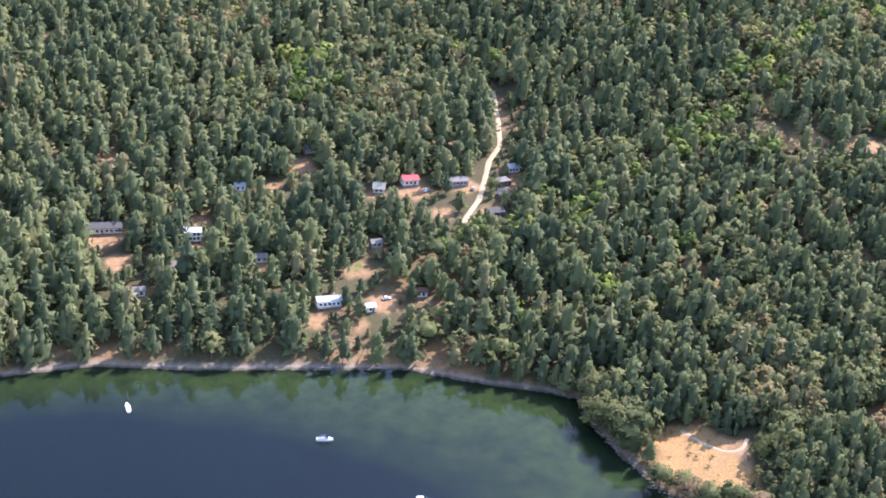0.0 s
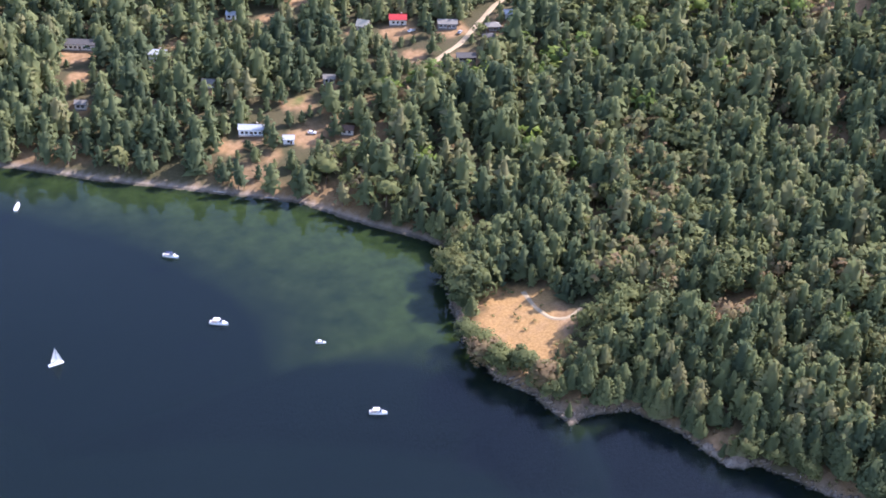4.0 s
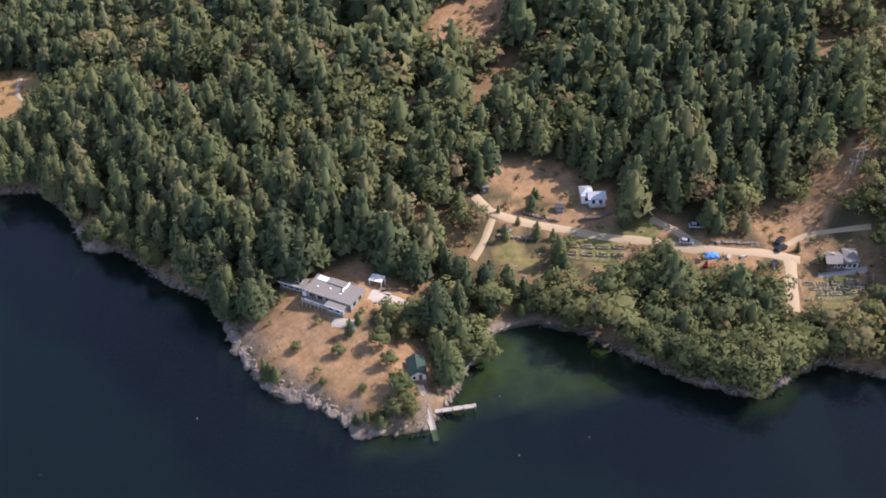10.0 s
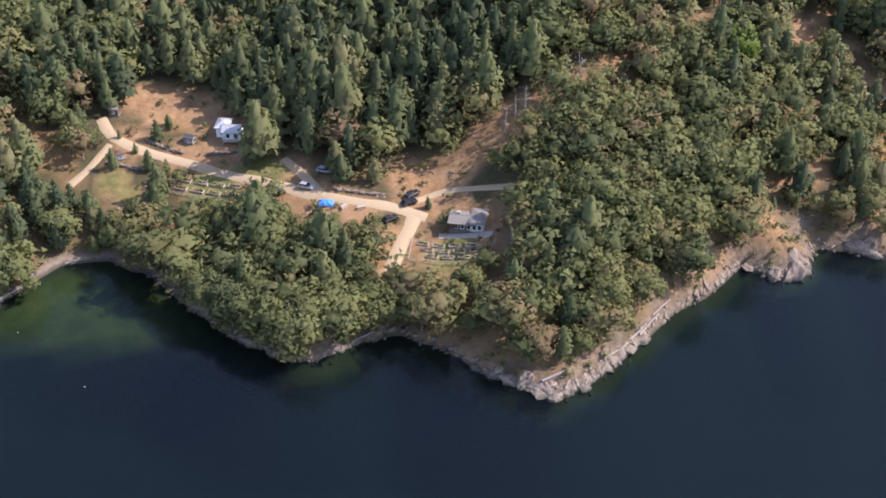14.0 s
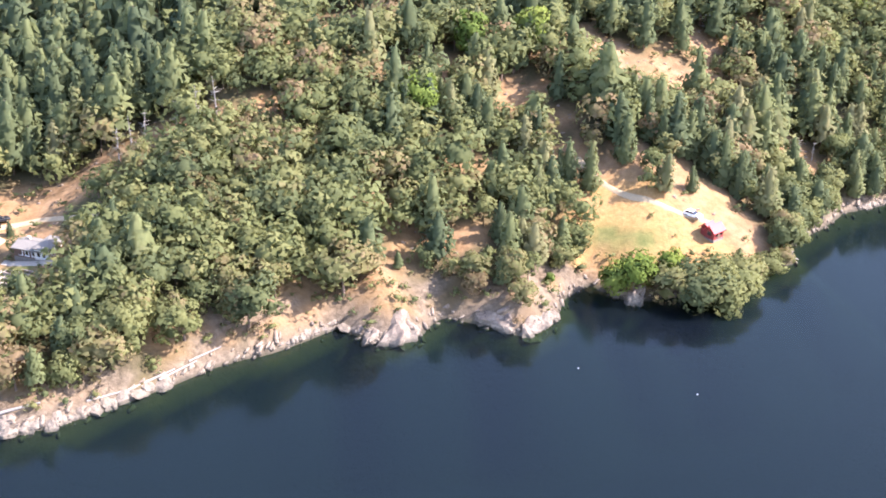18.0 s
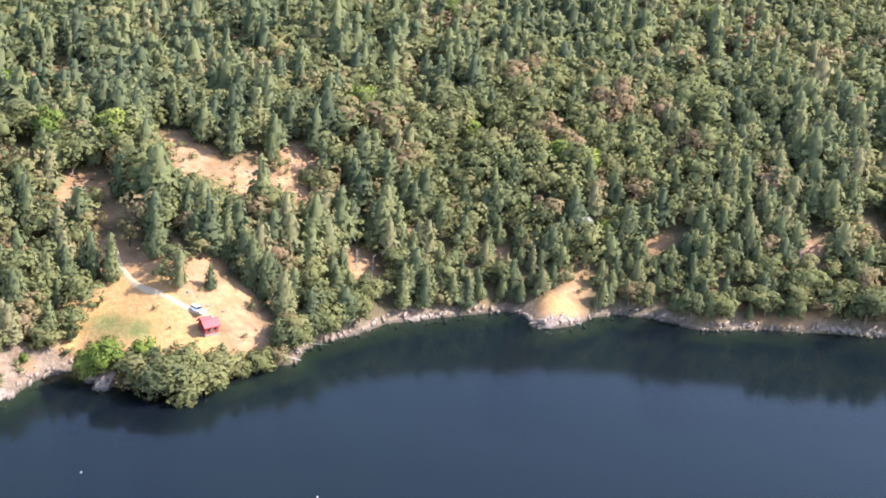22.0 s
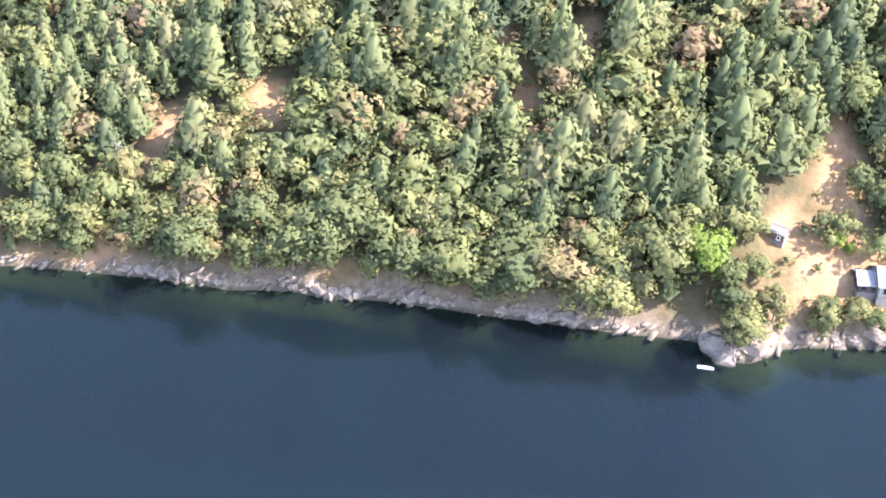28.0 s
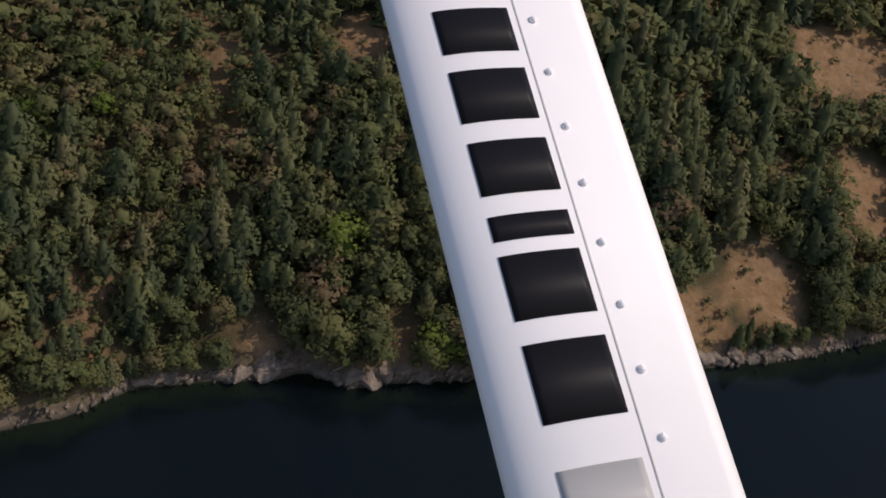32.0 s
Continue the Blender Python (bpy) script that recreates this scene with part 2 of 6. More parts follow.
def build_gravel(nt, bsdf):
    a, b = noise_tex(nt, 4.0, 8, 0.7), noise_tex(nt, 0.25, 4)
    col = mix(nt, b, ramp(nt, a, [(0.3, (0.25, 0.182, 0.098)), (0.7, (0.44, 0.335, 0.198))]), (0.35, 0.265, 0.158))
    nt.links.new(col, bsdf.inputs["Base Color"])
    bsdf.inputs["Roughness"].default_value = 0.95
    bump(nt, bsdf, a, 0.6, 0.05)


def build_glass(nt, bsdf):
    bsdf.inputs["Base Color"].default_value = (0.015, 0.02, 0.025, 1)
    bsdf.inputs["Roughness"].default_value = 0.06
    bsdf.inputs["Specular IOR Level"].default_value = 0.8


M_GROUND, M_WATER, M_ROCK = mat("ground", build_ground), mat("water", build_water), mat("rock", build_rock)
M_GRAVEL, M_GLASS = mat("gravel", build_gravel), mat("window_glass", build_glass)
M_FIR = foliage("fir_needles", (0.076, 0.101, 0.054), (0.128, 0.153, 0.070), (0.172, 0.192, 0.082), (0.215, 0.205, 0.100))
M_OAK = foliage("arbutus_leaves", (0.100, 0.120, 0.054), (0.154, 0.171, 0.066), (0.190, 0.193, 0.076), (0.226, 0.162, 0.088))
M_MAPLE = foliage("maple_leaves", (0.075, 0.115, 0.024), (0.115, 0.16, 0.030), (0.155, 0.20, 0.038), (0.18, 0.21, 0.045), 0.3)
M_BAYLEAF = foliage("bay_tree_leaves", (0.076, 0.116, 0.032), (0.135, 0.190, 0.044), (0.188, 0.245, 0.057), (0.235, 0.257, 0.063))
M_BARK = plain("bark", (0.16, 0.115, 0.085), 0.9, vary=0.4, scale=4, bumps=0.05)
M_DEAD = plain("dead_wood", (0.27, 0.245, 0.215), 0.9, vary=0.3, scale=5, bumps=0.03)
M_WHITE = plain("white_paint", (0.78, 0.77, 0.73), 0.6, vary=0.08)
M_CREAM = plain("cream_siding", (0.62, 0.57, 0.47), 0.7, vary=0.12)
M_GREYWALL = plain("grey_siding", (0.26, 0.25, 0.225), 0.75, vary=0.15)
M_BROWN = plain("brown_timber", (0.13, 0.08, 0.055), 0.8, vary=0.25, bumps=0.02)
M_DARKWALL = plain("dark_timber", (0.06, 0.055, 0.05), 0.8, vary=0.25)
M_SHINGLE = plain("grey_shingles", (0.185, 0.17, 0.145), 0.9, vary=0.25, scale=6, bumps=0.04)
M_DARKSHINGLE = plain("dark_shingles", (0.085, 0.08, 0.075), 0.9, vary=0.3, scale=6, bumps=0.04)
M_METALROOF = plain("pale_metal_roof", (0.40, 0.41, 0.41), 0.45, 0.2, vary=0.1)
M_REDROOF = plain("red_metal_roof", (0.36, 0.03, 0.03), 0.5, 0.1, vary=0.2)
M_REDWALL = plain("dark_red_siding", (0.20, 0.035, 0.03), 0.7, vary=0.2)
M_GREENROOF = plain("dark_green_roof", (0.03, 0.055, 0.042), 0.6, 0.1, vary=0.2)
M_CONCRETE = plain("pale_concrete", (0.34, 0.30, 0.24), 0.9, vary=0.2, bumps=0.01)
M_FOOTING = plain("footing_stone", (0.19, 0.17, 0.145), 0.9, vary=0.3, bumps=0.02)
M_PLANK = plain("weathered_planks", (0.36, 0.31, 0.25), 0.85, vary=0.3, scale=7, bumps=0.02)
M_GELCOAT = plain("white_gelcoat", (0.80, 0.80, 0.78), 0.25, vary=0.05)
M_NAVY = plain("navy_canvas", (0.02, 0.03, 0.07), 0.8, vary=0.2)
M_SAIL = plain("sailcloth", (0.80, 0.78, 0.72), 0.8, vary=0.06)
M_TYRE = plain("tyre_rubber", (0.02, 0.02, 0.02), 0.9)
M_CHROME = plain("bright_metal", (0.6, 0.6, 0.6), 0.25, 1.0, vary=0.05)
M_BLACKCAR = plain("dark_car_paint", (0.025, 0.027, 0.03), 0.3, 0.2)
M_SILVERCAR = plain("silver_car_paint", (0.45, 0.46, 0.47), 0.3, 0.4)
M_BLUETARP = plain("blue_tarpaulin", (0.06, 0.22, 0.55), 0.6, vary=0.3, bumps=0.05)
M_REDPAINT = plain("red_machine_paint", (0.55, 0.07, 0.03), 0.5, vary=0.2)
M_STONE = plain("stone_wall", (0.36, 0.33, 0.29), 0.9, vary=0.35, scale=5, bumps=0.06)


# ---- the land ----
BAY = [(-2500,1000),(-300,330),(0,185),(64,142),(90,133),(115,114),(145,95),(172,77),(186,58),(200,43),(207,33),(199,20),(194,5),(190,-12),(190,-30),(196,-40),(199,-55)]
HEADLAND = [(205,-53),(217,-55),(224,-68),(227,-82),(235,-85),(244,-100),(252,-108),(256,-124),(260,-138),(270,-147),(276,-156),(288,-158),(294,-152),(298,-146),(302,-141),(308,-135.5),(316,-135.5),(324,-141),(331,-150),(338,-159),(347,-166),(351,-167),(358,-164),(365,-162),(373,-168),(378,-174),(388,-181)]
COVES = [(394,-178),(404,-170),(411,-163.5),(418,-160),(426,-153),(433,-158),(438,-155),(441,-149),(446,-151),(453,-155),(458,-150),(459.5,-143),(464,-138.5),(470,-145),(475,-142),(482,-143),(488,-138),(494,-131),(498,-131),(499,-123),(505,-118),(512,-110),(519,-106.8),(524,-104.2),(533.7,-99.8),(537.2,-100.8),(538.5,-106.8),(541.5,-106.9),(546.6,-104.1),(550.4,-99.5),(556,-97),(561,-97.6),(565.5,-99.2),(569,-102),(575.6,-100.6)]
EAST = [(584,-99.3),(597,-98.3),(608.8,-98.5),(617,-97),(621,-98.2),(628,-96.5),(646,-96.8),(653,-96.8),(666,-96.3),(668,-99.5),(673,-99),(677,-95),(689,-93),(700,-88),(706,-84.5),(710,-87),(716,-84),(728,-85.5),(741,-82),(746,-83.5),(749,-78),(765,-72),(773,-66),(784,-64),(792,-64),(797,-61.5),(804,-65),(816,-63),(850,-60),(876,-56),(897,-49),(1000,-20),(1300,60),(2500,200)]
SHORE = np.array(BAY + HEADLAND + COVES + EAST, float)
SLOPE_X = [-300, 100, 200, 260, 300, 316, 335, 350, 375, 390, 405, 450, 485, 510, 560, 600, 770, 900]
SLOPE = [.22, .24, .22, .22, .26, .28, .21, .16, .12, .24, .46, .42, .55, .52, .50, .58, .60, .55]


def vnoise(x, y, scale, seed=0):
    """Smooth value noise on the plan, 0 to 1."""
    x, y = np.asarray(x, float) * scale + seed * 17.3, np.asarray(y, float) * scale - seed * 9.1
    i, j = np.floor(x), np.floor(y)
    u, v = x - i, y - j
    u, v = u * u * (3 - 2 * u), v * v * (3 - 2 * v)

    def h(a, b):
        s = np.sin(a * 127.1 + b * 311.7 + seed * 74.7) * 43758.5453
        return s - np.floor(s)
    return (h(i, j) * (1 - u) + h(i + 1, j) * u) * (1 - v) + (h(i, j + 1) * (1 - u) + h(i + 1, j + 1) * u) * v


def shore_distance(X, Y):
    """Metres inland of the tide line, negative over the water."""
    best, inside = np.full(X.shape, 1e9), np.zeros(X.shape, bool)
    for (ax, ay), (bx, by) in zip(SHORE[:-1], SHORE[1:]):
        dx, dy = bx - ax, by - ay
        u = np.clip(((X - ax) * dx + (Y - ay) * dy) / (dx * dx + dy * dy), 0, 1)
        best = np.minimum(best, np.hypot(X - ax - u * dx, Y - ay - u * dy))
        yc = ay + dy * (X - ax) / (dx if dx else 1e-9)
        inside ^= ((ax <= X) != (bx <= X)) & (Y > yc)
    return np.where(inside, best, -best)


def beachness(X, Y):
    """1 along the gravel beaches of the bay and the small cove, 0 along the rocks."""
    bay = np.clip((206 - X) / 4, 0, 1) * np.clip((Y - 26) / 6, 0, 1)
    cove = np.clip(1 - np.hypot((X - 314) / 15, (Y + 137) / 9) ** 4, 0, 1)
    return np.maximum(bay, cove)


def land_height(X, Y, d):
    s = np.interp(X, SLOPE_X, SLOPE)
    calm = np.interp(X, [-300, 200, 330, 500, 900], [.22, .22, .23, .5, .58])
    s = s + (calm - s) * np.clip((d - 38) / 40, 0, 1)
    b = beachness(X, Y)
    inland = np.clip(d / 14, 0, 1)
    broad = np.interp(X, [-300, 200, 330, 520, 900], [.13, .13, .16, .26, .31])
    h = (1.4 - 0.9 * b) * (1 - np.exp(-np.maximum(d, 0) / (2.2 + 4 * b))) + s * np.minimum(d, 52) + broad * np.clip(d - 52, 0, 420)
    h = h + inland * (3.0 * (vnoise(X, Y, 0.018, 1) - 0.5) + 1.2 * (vnoise(X, Y, 0.07, 2) - 0.5))
    h = h + (1 - b) * np.clip(d / 2, 0, 1) * np.clip(1.6 - d / 9, 0, 1) * 1.5 * (vnoise(X, Y, 0.32, 3) - 0.35)
    flat = np.clip((Y + 42) / 40, 0, 1) ** 1.5 * np.clip((212 - X) / 6, 0, 1)
    bed = 0.8 + (np.interp(X, [70, 110, 140, 190], [0.13, 0.09, 0.045, 0.026]) - 0.8) * flat ** 0.35
    bed = bed + (0.055 - bed) * np.clip(1.4 - np.hypot((X - 318) / 26, (Y + 146) / 15) ** 2, 0, 1)
    return np.where(d > 0, np.maximum(h, 0.05), np.maximum(-0.25 + bed * d + 0.3 * (vnoise(X, Y, 0.15, 4) - 0.5), -14))


def lines(lo, hi, step, far_lo, far_hi):
    core = list(np.arange(lo, hi + 0.1, step))
    w, x, out = step, lo, []
    while x > far_lo:
        w *= 1.25
        x -= w
        out.append(x)
    w, x, up = step, hi, []
    while x < far_hi:
        w *= 1.25
        x += w
        up.append(x)
    return np.array(out[::-1] + core + up)


GX, GY = lines(60, 920, 2.0, -2600, 3000), lines(-186, 216, 2.0, -2600, 2600)
XX, YY = np.meshgrid(GX, GY)
DD = shore_distance(XX, YY)
ZZ = land_height(XX, YY, DD)


def sample(grid, x, y):
    x, y = np.asarray(x, float), np.asarray(y, float)
    i = np.clip(np.searchsorted(GX, x) - 1, 0, len(GX) - 2)
    j = np.clip(np.searchsorted(GY, y) - 1, 0, len(GY) - 2)
    u, v = (x - GX[i]) / (GX[i + 1] - GX[i]), (y - GY[j]) / (GY[j + 1] - GY[j])
    return (grid[j, i] * (1 - u) + grid[j, i + 1] * u) * (1 - v) + (grid[j + 1, i] * (1 - u) + grid[j + 1, i + 1] * u) * v


def gz(x, y):
    """The ground's height."""
    return float(sample(ZZ, x, y))


# Openings in the woods: x, y, radius
VILLAGE = [(159, 111, 4.0), (186, 107, 5.6), (170, 101, 3.2), (190, 126, 4.8), (124, 190, 7.2), (121, 174, 4.8), (160, 184, 4.8), (155, 244, 4.8), (217, 199, 6.4), (198, 192, 4.0), (240, 137, 4.8), (242, 157, 6.4), (150, 173, 4.8), (136, 159, 3.2), (117, 153, 3.2), (260, 148, 6.4), (275, 138, 4.8), (285, 145, 4.0), (169, 115, 4.8), (256, 124, 4.0), (228, 165, 3.2), (204, 134, 3.2), (199, 103, 3.2), (162, 147, 3.2), (185, 197, 3.2)]
POINT = [(196.5, -13, 4.2), (196, -21, 3.6), (199, 0, 3.6), (201, -10, 4.5), (200, -18, 4.5), (214, -8, 5), (216, -15, 4), (208, -2, 6), (207, -13, 8), (205, -24, 8), (213, -22, 6), (387, 94, 8), (404, 102, 6), (391, 74, 8), (401, 53, 9), (325, 28, 6), (328, -38, 10), (319, -42, 6), (340, -33, 5), (228, -76, 2.5), (203, -50, 3)]
ESTATE = [(289.5, -141.0, 4.2), (261.5, -129.5, 4.5), (258, -122.5, 3.2), (268.5, -117.5, 4.0), (287, -124.5, 4.5), (284.5, -117.5, 3.6), (279, -122, 9), (289, -126, 6), (267, -128, 8), (272, -136, 8), (281, -143, 9), (290, -149, 6), (325, -97, 7), (333, -101, 6), (338, -109, 7), (318, -107, 4), (330, -112, 5), (350, -121, 5), (353, -130, 6), (360, -134, 5), (372, -128, 6), (368, -142, 5), (365, -149, 3.5), (376, -147, 6), (381, -143, 6), (316, -118, 4)]
SLOPES = [(335, -121, 6), (343, -122, 4), (319, -121, 4), (381, -127, 5.2), (388, -122.5, 5.2), (395, -118.5, 4.4), (377.5, -134, 4.6), (446, -93.5, 1.8), (456.4, -91, 1.8), (436.4, -112.6, 1.8), (404, -117, 3), (413, -114, 3), (381, -94, 3), (415, -101, 3), (437, -136, 2.4), (444, -138, 2.6), (452, -102, 4), (471, -89, 6.2), (481.5, -92, 6), (491, -79, 5), (491, -87, 4), (507, -100, 4), (549, -79, 1.5), (541.5, -103.5, 3.4), (544.8, -100.5, 4.4), (547, -95.5, 2.6), (548.4, -92.5, 1.8)]
MEADOW = [(473.5, -116.5, 4.4), (481, -117, 4.0), (486, -120, 3.6), (489, -124, 4.0), (470, -131, 9), (480, -134, 7), (490, -128, 5), (466, -120, 5), (463, -113, 3.5), (482, -124, 5), (461, -106, 3), (478, -137, 5)]
BLUFFS = [(403, -162, 2.6), (410, -160, 2.6), (417, -157, 3), (423, -152.5, 2.6), (430, -131, 3), (424, -79, 5), (431, -61, 7), (438, -57, 4.5), (468, -23, 4), (532, -87, 1.8), (636, -61, 2.2), (867, -46, 4), (641, -70, 2.2)]
EASTERN = [(680.5, -78, 3.6), (682, -72, 3.5), (678, -90, 2.6), (683, -86, 3.5), (676, -82, 4), (679, -87, 3), (689, -87.5, 4.5), (703, -77.5, 4.0), (701.5, -71, 3.5), (705, -65, 3.5), (707, -60, 3), (713, -58, 3), (722, -46, 4.5), (729, -38, 4), (734, -54, 2), (721, -52, 2), (608, -76, 2.5), (641, -68, 2.5), (648, -60, 2.5), (806, -10, 5), (895, 0, 8), (905, 0, 8), (897, -26, 8), (873, -45, 8), (812, -60, 4), (790, -60, 4), (839, -39, 5), (735, -31, 4), (860, -52, 6)]
GLADES_WEST = [(261, -86, 2.4), (267, -70, 2.4), (275, -84, 2.8), (298, -36, 3.2), (303, -78, 2.0), (295, -96, 2.0), (285, -99, 3.2), (261, -58, 2.8), (241, -50, 2.4), (229, -74, 2.4), (284, -79, 3.2), (305, -68, 3.2), (299, -84, 3.2), (294, -88, 2.4), (279, -86, 2.4), (281, -117, 2.4), (309, -66, 3.2), (288, -53, 2.0), (377, -15, 2.0), (425, -81, 2.4), (442, -137, 2.0), (434, -139, 2.8), (414, -102, 2.0), (411, -114, 2.8)]
GLADES_EAST = [(420, -83, 3.2), (441, -97, 3.2), (458, -99, 3.2), (463, -113, 3.2), (432, -147, 3.2), (455, -102, 2.4), (446, -136, 2.8), (432, -101, 2.0), (709, -54, 2.0), (724, -51, 2.4), (729, -57, 2.6), (608, -76, 2.8), (596, -81, 3.2), (564, -81, 3.2), (592, -98, 2.8), (506, -98, 3.2), (270, -74, 2.4), (266, -89, 2.8), (248, -39, 2.0), (283, -55, 2.8), (297, -8, 2.4), (284, 15, 2.8)]
OPENINGS = VILLAGE + POINT + ESTATE + SLOPES + MEADOW + BLUFFS + EASTERN + GLADES_WEST + GLADES_EAST
LAWNS = [(467.5, -131.5, 3.6), (334, -121, 4.5), (376, -147, 4.5), (319, -121, 3.5), (316, -118, 3), (344, -119, 4), (371, -152, 3), (472, -132.5, 2.6), (190, 128, 3)]
STRAW = [(201, -12, 6), (214, -9, 6), (208, -2, 7), (207, -13, 9), (205, -24, 9), (470, -131, 10), (480, -135, 7), (543.8, -102, 4.5)]


def spots(circles, X, Y, soft=2.0, seed=5):
    out = np.zeros(np.shape(X))
    wob = (vnoise(X, Y, 0.22, seed) - 0.5) * 4.5
    for x, y, r in circles:
        out = np.maximum(out, np.clip((r - np.hypot(X - x, Y - y) + wob * min(1, r / 3.5)) / soft + 0.5, 0, 1))
    return out


def numpy_mesh(name, verts, faces, mats, smooth=False, attrs=None, slots=None, normals=None):
    me = bpy.data.meshes.new(name)
    n = faces.shape[1]
    me.vertices.add(len(verts))
    me.vertices.foreach_set("co", np.ascontiguousarray(verts, np.float32).ravel())
    me.loops.add(faces.size)
    me.loops.foreach_set("vertex_index", np.ascontiguousarray(faces, np.int32).ravel())
    me.polygons.add(len(faces))
    me.polygons.foreach_set("loop_start", np.arange(0, faces.size, n, dtype=np.int32))
    me.polygons.foreach_set("loop_total", np.full(len(faces), n, np.int32))
    if smooth:
        me.polygons.foreach_set("use_smooth", np.ones(len(faces), bool))
    for m in mats:
        me.materials.append(m)
    if slots is not None:
        me.polygons.foreach_set("material_index", np.ascontiguousarray(slots, np.int32))
    for key, vals in (attrs or {}).items():
        a = me.attributes.new(key, "FLOAT", "POINT")
        a.data.foreach_set("value", np.ascontiguousarray(vals, np.float32).ravel())
    if normals is not None:
        a = me.attributes.new("custom_normal", "FLOAT_VECTOR", "POINT")
        a.data.foreach_set("vector", np.ascontiguousarray(normals, np.float32).ravel())
    me.update()
    return me


ny, nx = XX.shape
idx = np.arange(nx * ny).reshape(ny, nx)
quads = np.stack([idx[:-1, :-1], idx[:-1, 1:], idx[1:, 1:], idx[1:, :-1]], -1).reshape(-1, 4)
wob = vnoise(XX, YY, 0.15, 6)
beach = beachness(XX, YY)
gaps = np.clip((vnoise(XX, YY, 0.06, 7) * 0.6 + vnoise(XX, YY, 0.2, 8) * 0.4 - 0.60) * 8, 0, 1)
bank = np.clip(1.5 - DD / (7 + 5 * wob), 0, 1)
patchy = np.clip((vnoise(XX, YY, 0.09, 41) - 0.35) * 2.5, 0, 1)
# bare bedrock above the tide line along the open shore
ledge_band = np.interp(XX, [246, 252, 290, 296, 386, 396, 430, 462, 468], [0, 1.3, 1.3, 0, 0, 1, 1, 1, 0]) * np.clip((np.interp(XX, [290, 380], [5.5, 7.5]) - DD) / 2, 0, 1) * np.clip((vnoise(XX, YY, 0.3, 51) * 0.6 + vnoise(XX, YY, 0.8, 52) * 0.4 - 0.42) * 5, 0, 0.85)
cover = {
    "bare": np.maximum(np.maximum(spots(OPENINGS, XX, YY), 0.6 * gaps), (0.7 - 0.35 * np.clip((XX - 480) / 40, 0, 1)) * bank * patchy) * (DD > -1),
    "straw": spots(STRAW, XX, YY) * (DD > 1),
    "lawn": spots(LAWNS, XX, YY),
    "rock": np.maximum(np.clip(1.5 - DD / (0.5 + 2.8 * wob * (0.3 + patchy)), 0, 1), ledge_band) * (1 - beach) * (DD > -3),
    "sand": np.clip(1.6 - DD / 1.8, 0, 1) * beach * (DD > -2),
    "shallow": np.clip((-DD - 0.6) / 1.5, 0, 1),
    # painted darkening of the bed, reached sooner along the eastern coast
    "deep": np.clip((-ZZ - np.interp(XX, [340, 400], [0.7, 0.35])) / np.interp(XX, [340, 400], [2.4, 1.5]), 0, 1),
}
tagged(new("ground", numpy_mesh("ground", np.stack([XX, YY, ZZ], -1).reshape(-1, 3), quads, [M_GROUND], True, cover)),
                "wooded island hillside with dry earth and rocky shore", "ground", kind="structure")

wx, wy = lines(-100, 1000, 50, -2600, 3000), lines(-350, 250, 50, -2600, 2600)
WX, WY = np.meshgrid(wx, wy)
idx = np.arange(WX.size).reshape(WX.shape)
wq = np.stack([idx[:-1, :-1], idx[:-1, 1:], idx[1:, 1:], idx[1:, :-1]], -1).reshape(-1, 4)
tagged(new("water", numpy_mesh("water", np.stack([WX, WY, 0 * WX], -1).reshape(-1, 3), wq, [M_WATER], True)),
       "calm dark blue sea, green in the shallows", "water", kind="structure")


def strip(name, points, width, material, label, lift=0.14, kind="structure"):
    """A track draped on the ground along points."""
    pts = [Vector(p) for p in points]
    fine = []
    for a, b in zip(pts[:-1], pts[1:]):
        n = max(2, int((b - a).length / 0.9))
        fine += [a.lerp(b, k / n) for k in range(n)]
    fine.append(pts[-1])
    for _ in range(6):
        fine = [fine[0]] + [(fine[k - 1] + fine[k] * 2 + fine[k + 1]) / 4 for k in range(1, len(fine) - 1)] + [fine[-1]]
    bm = bmesh.new()
    rows = []
    for k, p in enumerate(fine):
        t = (fine[min(k + 1, len(fine) - 1)] - fine[max(k - 1, 0)]).normalized()
        n = Vector((-t.y, t.x))
        w = width * (0.85 + 0.3 * float(vnoise(p.x, p.y, 0.3, 11)))
        row = []
        for s in (-0.5, -0.25, 0, 0.25, 0.5):
            q = p + n * w * s
            row.append(bm.verts.new((q.x, q.y, gz(q.x, q.y) + (lift if abs(s) < 0.5 else -0.1))))
        rows.append(row)
    for a, b in zip(rows[:-1], rows[1:]):
        for c in range(4):
            bm.faces.new((a[c], a[c + 1], b[c + 1], b[c]))
    me = bpy.data.meshes.new(name)
    bmesh.ops.recalc_face_normals(bm, faces=bm.faces)
    bm.to_mesh(me)
    bm.free()
    me.materials.append(material)
    for f in me.polygons:
        f.use_smooth = True
    return tagged(new(name, me), label, "road", kind=kind)


